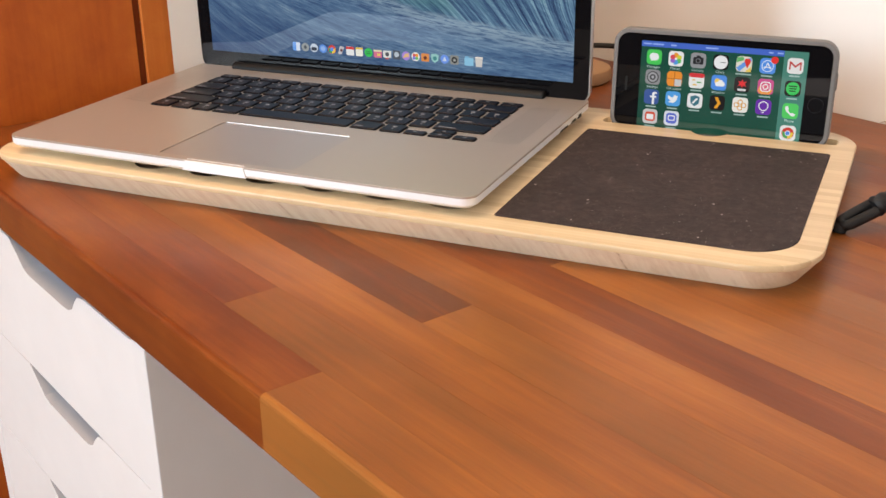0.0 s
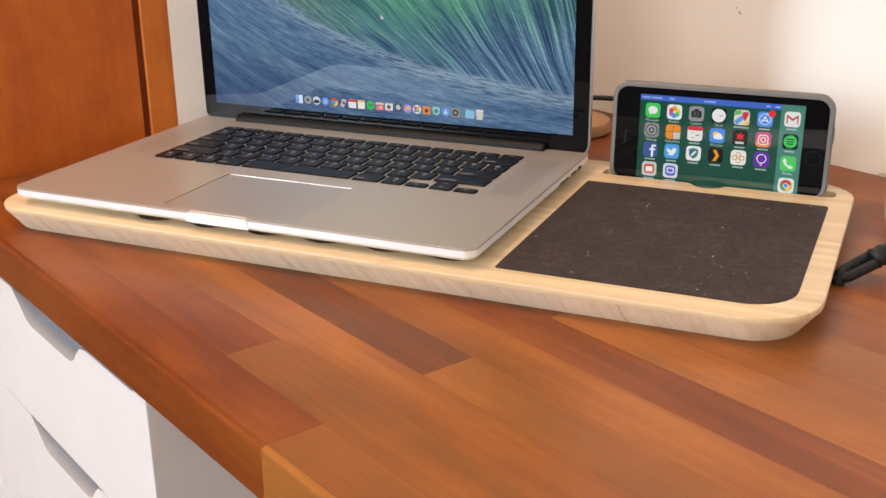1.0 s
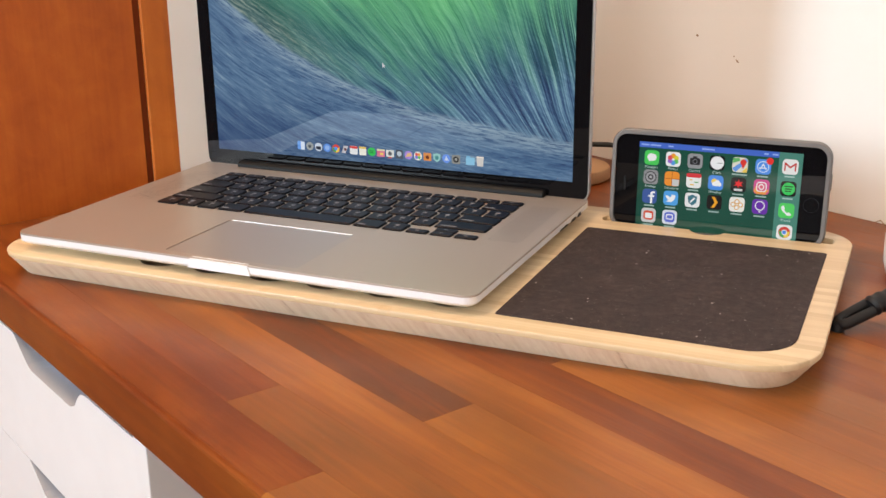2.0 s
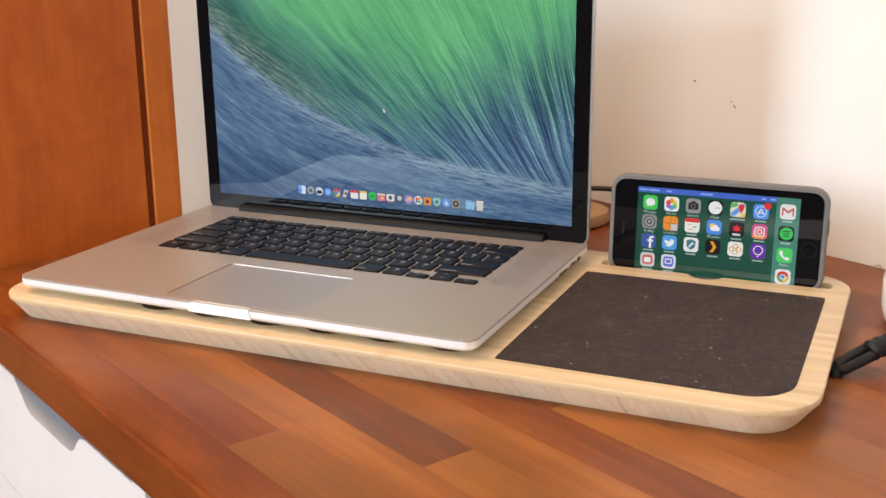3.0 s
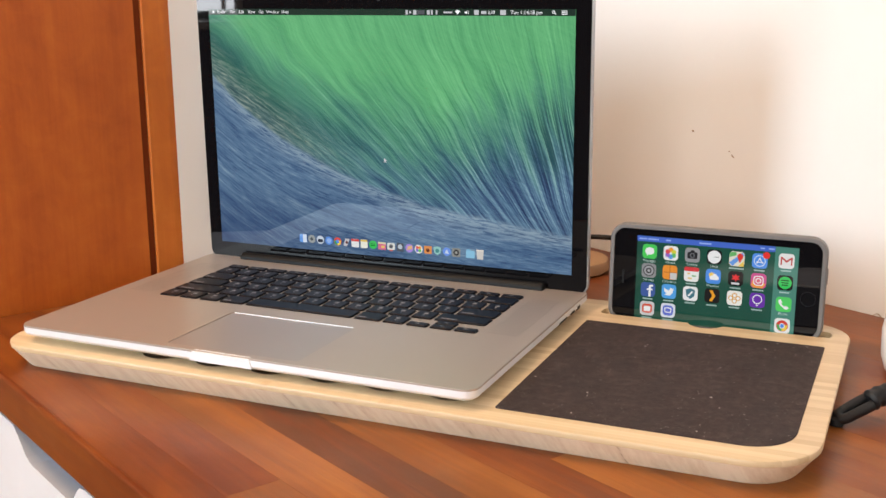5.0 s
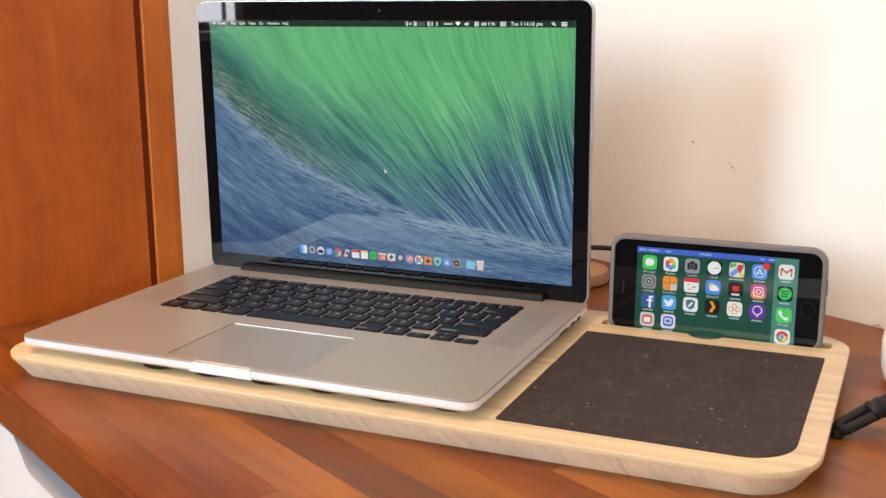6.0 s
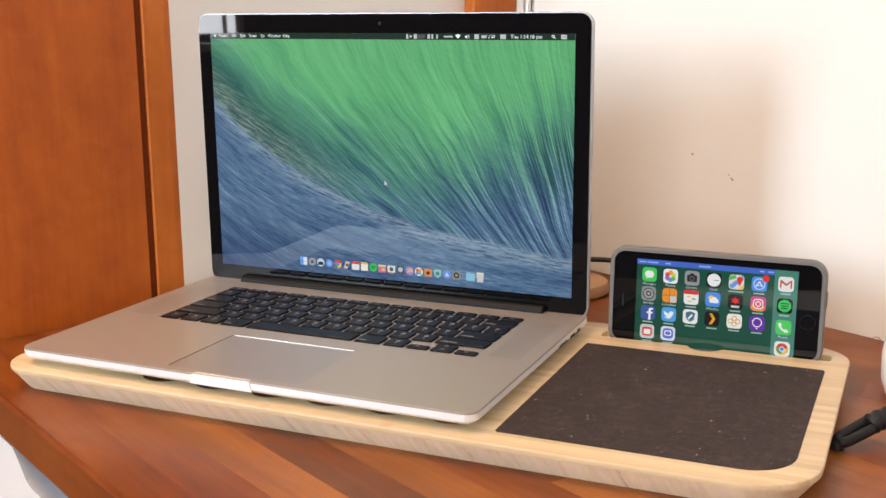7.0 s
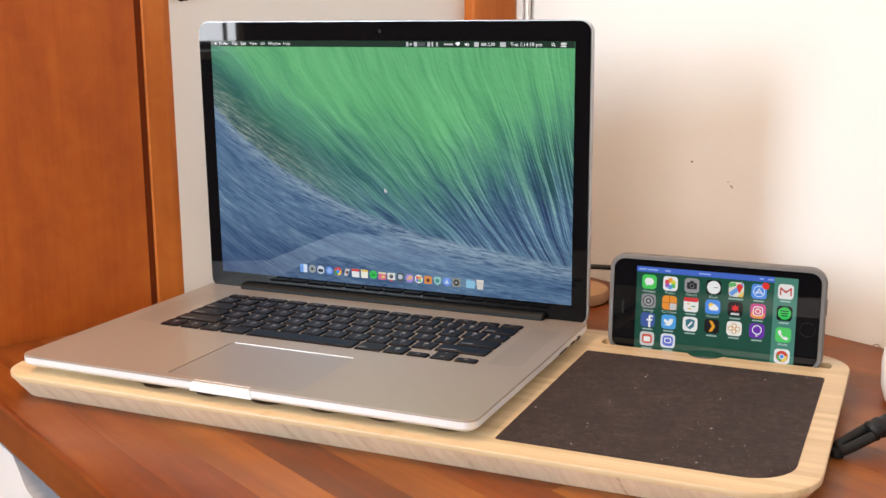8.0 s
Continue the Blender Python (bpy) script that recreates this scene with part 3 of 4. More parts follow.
part("top_ply", plate([(outline(0.0014), ZB), (outline(0.0005), ZB - 0.0005), (outline(0.0), ZB - 0.0016), (outline(0.0003), ZB - 0.0042)], [slot, *vents]), BAMBOO, lap, "pale bamboo top layer", smooth=True)
part("core_ply", plate([(outline(0.0007), ZB - 0.0042), (outline(0.0114), ZT + 0.0010), (outline(0.0124), ZT + 0.0001)], vents), BAMBOO_EDGE, lap, "streaky bamboo end-grain edge", smooth=True)
part("leather_pad", plate([(rrect(0.3675 + i, 0.5424 - i, 0.0118 + i, 0.2102 - i, (0.002, 0.029, 0.002, 0.002), 8), zz) for i, zz in ((0.0005, ZB + 0.0009), (0.0, ZB + 0.0005), (0.0, ZB + 0.0001))]), LEATHER, lap, "worn dark brown leather with dust", smooth=True)

# ---- laptop ----
LW, LD = 0.3589, 0.2471
mac = thing("laptop", LAP, "open silver aluminium laptop with lit screen on the lap desk", "laptop")


def base_loop(inset):
    return rrect(inset, LW - inset, inset, LD - inset, 0.0095 - min(inset, 0.004), 8)


TP = (0.1270, 0.2320, 0.0070, 0.0873)
KB = (0.0428, 0.3170, 0.1062, 0.2112)
deck = part("deck", plate([(base_loop(0.0002), 0.0), (base_loop(0.0), -0.0003), (base_loop(0.0), -0.0013)], [rrect(*TP, 0.003, 4), rrect(*KB, 0.001, 2)]), ALU, mac, smooth=True)
part("bottom_case", plate([(base_loop(0.0), -0.0013), (base_loop(0.0), -0.0055), (base_loop(0.0010), -0.0067), (base_loop(0.0040), -0.0086), (base_loop(0.0105), -0.0110), (base_loop(0.0165), -0.0126)]), ALU_LIT, mac, "edge and underside, window light in their pale tone", smooth=True)
part("trackpad", plate([(rrect(TP[0] + k, TP[1] - k, TP[2] + k, TP[3] - k, 0.0026, 4), zz) for k, zz in ((0.0006, -0.00035), (0.0004, -0.0006), (0.0004, -0.0013))]), PAD_GLASS, mac, "smooth grey glass touch surface")
# Thin pale strip that paints the glint on the rear rim.
part("pad_glint", box(TP[0] + 0.002, TP[1] - 0.002, TP[3] - 0.0004, TP[3] + 0.0002, -0.0006, 0.00003), ALU_LIT, mac, "painted highlight along the touch surface's rear edge")
lip = bmesh.new()
vs = [lip.verts.new(c) for c in ((0.1515, -0.0012, -0.0070), (0.2010, -0.0012, -0.0070), (0.1990, -0.0010, -0.0007), (0.1535, -0.0010, -0.0007),
                                 (0.1515, 0.003, -0.0070), (0.2010, 0.003, -0.0070), (0.1985, 0.0025, 0.0002), (0.1540, 0.0025, 0.0002))]
for f in ((0, 1, 2, 3), (4, 5, 6, 7), (0, 1, 5, 4), (1, 2, 6, 5), (2, 3, 7, 6), (3, 0, 4, 7)):
    lip.faces.new([vs[i] for i in f])
part("finger_lip", lip, ALU_LIT, mac, "finger scoop in the front edge, window light in its pale tone")
for x in (0.03, LW - 0.03):
    for y in (0.03, LD - 0.03):
        part("foot", lathe([(0.007, -0.0010), (0.0075, 0.0003), (0.0075, 0.0012)], 20), RUBBER, mac, m=pose(x, y, -0.0126))
for y0, y1, z0, z1 in ((0.196, 0.207, -0.0066, -0.0044), (0.213, 0.2205, -0.0072, -0.0040), (0.168, 0.187, -0.0062, -0.0046)):
    part("port", box(LW - 0.002, LW + 0.0002, y0, y1, z0, z1, 0.0004), RUBBER, mac, "dark socket in the side")
for x0, x1 in ((0.0125, 0.0350), (0.3245, 0.3465)):
    holes = bmesh.new()
    for i in range(15):
        for j in range(68):
            x, y = x0 + (x1 - x0) * i / 14, 0.112 + 0.095 * j / 67
            k = 0.0002
            holes.faces.new([holes.verts.new((x + k * a, y + k * b, 0.00012)) for a, b in ((-1, -1), (1, -1), (1, 1), (-1, 1))])
    tagged(part("speaker_grille", holes, WELL, mac, "fine perforations beside the keys"), kind="stuff")

board = part("keyboard", box(KB[0] + 0.0003, KB[1] - 0.0003, KB[2] + 0.0003, KB[3] - 0.0003, -0.0013, -0.0003), ALU, mac, "black keys set through the aluminium deck")
UNIT, GAP = 0.01893, 0.0026
CAP_MESHES = {}


def key(w, h, x, y):
    """A dished black key with a small pale print."""
    size = (round(w, 5), round(h, 5))
    if size not in CAP_MESHES:
        bm = bmesh.new()
        join(bm, plate([(rrect(0.0007, w - 0.0007, 0.0007, h - 0.0007, 0.0010, 2), 0.0017), (rrect(0, w, 0, h, 0.0014, 2), 0.0012), (rrect(0, w, 0, h, 0.0014, 2), 0.0)]))
        join(bm, plate([(rrect(-0.0004, w + 0.0004, -0.0004, h + 0.0004, 0.0017, 2), 0.00048), (rrect(-0.0004, w + 0.0004, -0.0004, h + 0.0004, 0.0017, 2), 0.0)]), 2)
        marks = []
        if w < 0.020 and h > 0.012:
            marks = [(w * 0.40, w * 0.60, h * 0.52, h * 0.72), (w * 0.46, w * 0.54, h * 0.28, h * 0.40)]
        elif h <= 0.012:
            marks = [(w * 0.40, w * 0.58, h * 0.42, h * 0.62)]
        elif w < 0.06:
            marks = [(w * 0.10, w * 0.42, h * 0.16, h * 0.26)]
        for a, b, c, d in marks:
            f = bm.faces.new([bm.verts.new((p, q, 0.00175)) for p, q in ((a, c), (b, c), (b, d), (a, d))])
            f.material_index = 1
        me = bpy.data.meshes.new("key")
        bmesh.ops.recalc_face_normals(bm, faces=bm.faces)
        bm.to_mesh(me)
        bm.free()
        me.materials.append(KEY)
        me.materials.append(LEGEND)
        me.materials.append(WELL)
        CAP_MESHES[size] = me
    ob = new("key", CAP_MESHES[size])
    ob.parent = board
    ob.matrix_basis = pose(x, y, -0.0007)


ROWS = [(1, 1, 1, 1.25, 5, 1.25, 1), (2.25, *[1] * 10, 2.25), (1.75, *[1] * 11, 1.75), (1.5, *[1] * 13), (*[1] * 13, 1.5)]
KX, KY = 0.0441, 0.1075
for r, row in enumerate(ROWS):
    x = KX
    for w in row:
        key(w * UNIT - GAP, UNIT - GAP, x, KY + r * UNIT)
        x += w * UNIT
    if r == 0:
        half = (UNIT - GAP) / 2 - 0.0003
        for i in range(3):
            key(UNIT - GAP, half, x + i * UNIT, KY)
        key(UNIT - GAP, half, x + UNIT, KY + half + 0.0006)
for i in range(14):
    key(14.5 / 14 * UNIT - GAP, 0.0083, KX + i * 14.5 / 14 * UNIT, KY + 5 * UNIT)

# the lid, in its own upright axes: x across, z up from the hinge line, the glass faces -y
LID = pose(LW / 2, 0.2412, -0.0043, 0.63, 0, 0)
lid = part("lid", plate([(rrect(-LW / 2, LW / 2, 0.0010, 0.2415, 0.0100, 8), 0.0052), (rrect(-LW / 2 - 0.0001, LW / 2 + 0.0001, 0.0009, 0.2416, 0.0100, 8), 0.0015), (rrect(-LW / 2 + 0.0002, LW / 2 - 0.0002, 0.0012, 0.2413, 0.0098, 8), 0.0)]), ALU_LID, mac, "silver aluminium display lid", smooth=True, m=LID @ pose(0, 0.0002, 0, 90, 0, 0) @ Matrix.Scale(-1, 4, (0, 0, 1)))
part("bezel", plate([(rrect(-LW / 2 + 0.0011, LW / 2 - 0.0011, 0.0019, 0.2406, 0.0089, 8), zz) for zz in (0.0010, 0.0)]), BLACK_GLASS, mac, "glossy black glass border", m=LID @ pose(0, 0.0001, 0, 90, 0, 0))
part("hinge", tube([(0.0365 + k * 0.0012, 0.2372, 0.0002) for k in (0, 1)] + [(0.3240 - k * 0.0012, 0.2372, 0.0002) for k in (1, 0)], 0.0040, 20, [0.0040, 0.0052, 0.0052, 0.0040]), WELL, mac, "black hinge barrel", smooth=True)
screen = part("display", box(-0.166, 0.166, 0, 0.0004, 0, 0.2075), wallpaper(), mac, "lit display with a green and blue sea wave picture", m=LID @ pose(0, -0.0013, 0.0176))
part("camera_lens", lathe([(0.0016, 0.0), (0.0016, 0.0002)], 16), WELL, mac, m=LID @ pose(0, -0.0011, 0.2330, 90, 0, 0))


def shapes(items, step=0.00008):
    """Flat lit shapes in x and z, facing -y, one layer over another: (outline, colour)."""
    from mathutils import geometry
    bm, mats = bmesh.new(), []
    for k, (loop, m) in enumerate(items):
        if m not in mats:
            mats.append(m)
        vs = [bm.verts.new((x, -step * (k + 1), zz)) for x, zz in loop]
        for tri in geometry.tessellate_polygon([[Vector((x, zz, 0)) for x, zz in loop]]):
            f = bm.faces.new([vs[i] for i in tri])
            f.material_index = mats.index(m)
    return bm, mats


def rect(cx, cz, w, h):
    return [(cx - w / 2, cz - h / 2), (cx + w / 2, cz - h / 2), (cx + w / 2, cz + h / 2), (cx - w / 2, cz + h / 2)]


def soft(cx, cz, w, h, r):
    return rrect(cx - w / 2, cx + w / 2, cz - h / 2, cz + h / 2, r, 4)


def disc(cx, cz, r):
    return ring(cx, cz, r, 20)


def badge(name, items, parent, x, zz, label="", y=-0.0001):
    bm, mats = shapes(items)
    return part(name, bm, mats, parent, label, m=pose(x, y, zz))


WHITE, GREY, DIM = glow(0.97, 0.97, 0.98, 1.1), glow(0.82, 0.82, 0.84), glow(0.35, 0.36, 0.38)


def writing(words, size, x, zz, parent, colour, align="LEFT", y=-0.0003):
    cu = bpy.data.curves.new("words", "FONT")
    cu.body, cu.size, cu.align_x, cu.align_y, cu.resolution_u = words, size, align, "CENTER", 2
    tmp = new("words", cu)
    bpy.context.view_layer.update()
    me = bpy.data.meshes.new_from_object(tmp.evaluated_get(bpy.context.evaluated_depsgraph_get()))
    bpy.data.objects.remove(tmp)
    me.materials.clear()
    me.materials.append(colour)
    ob = new("words", me)
    ob.parent = parent
    ob.matrix_basis = pose(x, y, zz, 90, 0, 0)
    return ob


# menu bar
MZ = 0.2075 - 0.0025
badge("menu_bar", [(rect(0, 0, 0.332, 0.0050), glow(0.13, 0.21, 0.17))], screen, 0, MZ, "dark translucent strip along the top")
badge("menu_mark", [(disc(0, 0, 0.0010), WHITE)], screen, -0.1608, MZ, y=-0.0003)
for words, px in (("Finder", 390), ("File", 416), ("Edit", 433), ("View", 451), ("Go", 472), ("Window", 487), ("Help", 516)):
    writing(words, 0.0036, -0.166 + 0.332 * (px - 375) / 643 + 0.0012, MZ, screen, WHITE)
writing("Tue 1:14:18 pm", 0.0041, -0.166 + 0.332 * (917 - 375) / 643, MZ, screen, WHITE)
writing("2:30", 0.0036, -0.166 + 0.332 * (880 - 375) / 643, MZ, screen, WHITE)
for px, w, h in ((745, 4, 8), (751, 4, 4), (759, 6, 8), (769, 14, 7), (782, 5, 8), (788, 3, 8), (796, 3, 7), (815, 16, 3), (862, 8, 8), (874, 9, 5), (905, 10, 8)):
    badge("menu_mark", [(rect(0, 0, w * 0.00048, h * 0.00045), GREY if w != 14 else DIM)], screen, -0.166 + 0.332 * (px - 375) / 643, MZ, y=-0.0003)
badge("menu_mark", [([(0, -0.0016), (0.0022, 0.0009), (0.0012, 0.0016), (0, 0.0018), (-0.0012, 0.0016), (-0.0022, 0.0009)], WHITE)], screen, -0.166 + 0.332 * (831 - 375) / 643, MZ, y=-0.0003)
badge("menu_mark", [([(-0.0018, -0.0006), (-0.0008, -0.0006), (0.0004, -0.0016), (0.0004, 0.0016), (-0.0008, 0.0006), (-0.0018, 0.0006)], WHITE), (rect(0.0016, 0, 0.0004, 0.0024), WHITE)], screen, -0.166 + 0.332 * (846 - 375) / 643, MZ, y=-0.0003)
badge("menu_mark", [(disc(-0.0004, 0.0004, 0.0012), WHITE), (disc(-0.0004, 0.0004, 0.0007), glow(0.13, 0.21, 0.17)), ([(0.0002, -0.0004), (0.0005, -0.0001), (0.0017, -0.0013), (0.0014, -0.0016)], WHITE)], screen, -0.166 + 0.332 * (985 - 375) / 643, MZ, y=-0.0003)
badge("menu_mark", [(rect(0, k * 0.0012, 0.0046, 0.0006), WHITE) for k in (-1, 0, 1)], screen, -0.166 + 0.332 * (1001 - 375) / 643, MZ, y=-0.0003)
badge("mouse_pointer", [([(0, 0.003), (0, -0.0012), (0.001, -0.0003), (0.0017, -0.0016), (0.0022, -0.0013), (0.0016, -0.0001), (0.0028, 0.0)], GREY)], screen, 0.0015, 0.083, y=-0.0003)

# row of icons along the foot of the display
C = glow
S = 0.0074
DOCK = [
    [(soft(0, 0, S, S, 0.0012), C(0.40, 0.62, 0.92)), (rect(S * 0.22, 0, S * 0.5, S * 0.96), C(0.86, 0.90, 0.96))],
    [(disc(0, 0, S / 2), C(0.60, 0.62, 0.62)), (disc(0, 0, S * 0.2), C(0.30, 0.32, 0.34))],
    [(disc(0, 0, S / 2), C(0.80, 0.84, 0.90)), (soft(0, -0.0008, S * 0.7, S * 0.4, 0.001), C(0.16, 0.18, 0.24))],
    [(disc(0, 0, S / 2), C(0.36, 0.56, 0.88)), (disc(0, 0, S * 0.3), C(0.58, 0.72, 0.94))],
    [(disc(0, 0, S / 2), C(0.84, 0.26, 0.22)), ([(0, 0), (-0.0033, 0.0014), (-0.0030, -0.0022), (0, -0.0037)], C(0.22, 0.62, 0.34)), ([(0, 0), (0, -0.0037), (0.0030, -0.0022), (0.0034, 0.0012)], C(0.95, 0.80, 0.26)), (disc(0, 0, S * 0.22), C(0.34, 0.56, 0.92))],
    [([(-0.003, -0.003), (0.0004, -0.0036), (0.0032, 0.003), (-0.001, 0.0034)], C(0.78, 0.76, 0.78)), (disc(0.0004, 0, 0.0013), C(0.42, 0.24, 0.24))],
    [(soft(0, 0, S, S, 0.0012), C(0.92, 0.92, 0.92)), (rect(0, 0.0025, S, 0.0022), C(0.84, 0.24, 0.22))],
    [(soft(0, 0, S * 0.9, S, 0.0008), C(0.95, 0.94, 0.88)), (rect(0, 0.0028, S * 0.9, 0.0016), C(0.90, 0.76, 0.30))],
    [(disc(0, 0, S / 2), C(0.18, 0.76, 0.30)), (rect(0, 0.0008, 0.0042, 0.0006), C(0.08, 0.36, 0.16)), (rect(0, -0.0006, 0.0034, 0.0006), C(0.08, 0.36, 0.16))],
    [(soft(0, -0.0006, S, S * 0.8, 0.0008), C(0.86, 0.44, 0.56)), (rect(0, 0.0022, S, 0.0016), C(0.88, 0.84, 0.70)), (rect(0.001, -0.001, 0.003, 0.002), C(0.94, 0.80, 0.40))],
    [(soft(0, 0, S, S * 0.8, 0.0008), C(0.88, 0.88, 0.86)), (disc(0, 0, 0.0018), C(0.34, 0.34, 0.36)), (rect(0, -0.0035, 0.003, 0.0012), C(0.80, 0.34, 0.30))],
    [(soft(0, 0, S * 0.9, S, 0.0008), C(0.30, 0.32, 0.36)), (disc(0, 0.0004, 0.0022), C(0.74, 0.78, 0.82))],
    [(disc(0, 0, S / 2), C(0.66, 0.54, 0.86)), ([(-0.003, -0.002), (0.003, -0.0005), (0.0024, 0.0026), (-0.001, 0.0016)], C(0.90, 0.72, 0.52))],
    [(disc(0, 0, S / 2), C(0.94, 0.92, 0.90)), (disc(0.0012, 0.0012, 0.0014), C(0.94, 0.62, 0.22)), (disc(-0.0012, 0.0012, 0.0014), C(0.88, 0.36, 0.36)), (disc(-0.0012, -0.0012, 0.0014), C(0.50, 0.50, 0.86)), (disc(0.0012, -0.0012, 0.0014), C(0.44, 0.76, 0.42))],
    [(soft(0, 0, S * 0.95, S * 0.9, 0.0008), C(0.88, 0.56, 0.28)), (disc(0, -0.0003, 0.0016), C(0.42, 0.20, 0.10))],
    [([(-0.0034, 0.003), (0, 0.0038), (0.0034, 0.003), (0.003, -0.0016), (0, -0.0038), (-0.003, -0.0016)], C(0.60, 0.80, 0.78)), (disc(0, 0, 0.0018), C(0.30, 0.56, 0.56))],
    [(disc(0, 0, S / 2), C(0.44, 0.60, 0.92)), ([(-0.002, -0.0016), (0, 0.0022), (0.002, -0.0016)], C(0.80, 0.86, 0.96))],
    [(soft(0, 0, S, S, 0.001), C(0.56, 0.56, 0.54)), (disc(0, 0, 0.0026), C(0.22, 0.22, 0.22)), (disc(0, 0, 0.0012), C(0.62, 0.62, 0.60))],
    [(soft(0, -0.0004, S * 1.05, S * 0.86, 0.0006), C(0.56, 0.78, 0.90)), (rect(-0.0016, 0.0032, 0.0034, 0.0014), C(0.50, 0.72, 0.86))],
    [([(-0.0032, 0.004), (0.0032, 0.004), (0.0026, -0.004), (-0.0026, -0.004)], C(0.84, 0.82, 0.80)), (soft(0, 0.0036, 0.0064, 0.0012, 0.0004), C(0.94, 0.90, 0.86))],
]
for i, items in enumerate(DOCK):
    badge("icon", items, screen, -0.0800 + 0.00862 * i + (0.004 if i > 17 else 0), 0.0098)

# ---- phone ----
PH = LAP @ pose(0.4570, 0.2372, ZB - 0.0062, -3.0, 0, 0)
phone = thing("phone", PH, "large phone in a grey case standing in the lap desk slot", "phone")
PW, PHH = 0.1614, 0.0786


def upright(layers, holes=()):
    """A plate standing up: outlines in x and z, depth from front to back along y."""
    bm = plate([(loop, -y) for loop, y in layers], holes)
    for v in bm.verts:
        v.co = (v.co.x, -v.co.z, v.co.y)
    return bm


def ph_loop(k, r=0.012):
    return rrect(-PW / 2 + k, PW / 2 - k, k, PHH - k, r - k, 8)


part("case_rim", upright([(ph_loop(0.0010), 0.0000), (ph_loop(0.0003), 0.0006), (ph_loop(0.0), 0.0020), (ph_loop(0.0), 0.0085), (ph_loop(0.0012), 0.0112), (ph_loop(0.0034), 0.0122)], [ph_loop(0.0034)]), CASE, phone, "grey rubbery protective case", smooth=True)
part("case_back", upright([(ph_loop(0.0034), 0.0110), (ph_loop(0.0034), 0.0121)]), CASE, phone)
part("side_button", box(PW / 2 - 0.001, PW / 2 + 0.0008, 0.003, 0.0065, 0.044, 0.056, 0.0006), CASE, phone)
part("cover_glass", upright([(ph_loop(0.0038), 0.0010), (ph_loop(0.0035), 0.0014), (ph_loop(0.0035), 0.0085)]), BLACK_GLASS, phone, "glossy black front glass")
PSX, PSZ, PSW, PSH = 0.0006, 0.0366, 0.1200, 0.0666
pscr = part("phone_display", box(-PSW / 2, PSW / 2, -0.0002, 0.0, -PSH / 2, PSH / 2), phone_green(), phone, "lit display with rows of app icons", m=pose(PSX, 0.0010, PSZ))
home = part("home_button", upright([(ring(0, 0, 0.0056, 28), 0.0), (ring(0, 0, 0.0056, 28), 0.0002)], [ring(0, 0, 0.0051, 28)]), KEY, phone, "round home button ring", m=pose(0.0690, 0.0007, PSZ - 0.004))
part("earpiece", upright([(rrect(-0.0008, 0.0008, -0.0055, 0.0055, 0.0007, 4), 0.0), (rrect(-0.0008, 0.0008, -0.0055, 0.0055, 0.0007, 4), 0.0002)]), WELL, phone, m=pose(-0.0695, 0.0008, PSZ))
PY = -0.00025
badge("dock_strip", [(rect(0, 0, 0.0168, PSH), C(0.30, 0.53, 0.47))], pscr, PSW / 2 - 0.0084, 0, "paler strip at the display's end", PY)
badge("status_bar", [(rect(0, 0, PSW - 0.0168, 0.0042), C(0.28, 0.42, 0.80))], pscr, -0.0084, PSH / 2 - 0.0021, "blue strip along the top", PY)
for x, w in ((-0.0555, 0.006), (-0.0475, 0.008), (-0.036, 0.004), (-0.008, 0.009), (0.034, 0.003), (0.0405, 0.004)):
    badge("status_mark", [(rect(0, 0, w, 0.0011), C(0.62, 0.72, 0.94))], pscr, x, PSH / 2 - 0.0021, "", PY - 0.0002)
K = 0.0112
app = lambda col: (soft(0, 0, K, K, 0.0026), C(*col))
W9 = C(0.95, 0.95, 0.95)
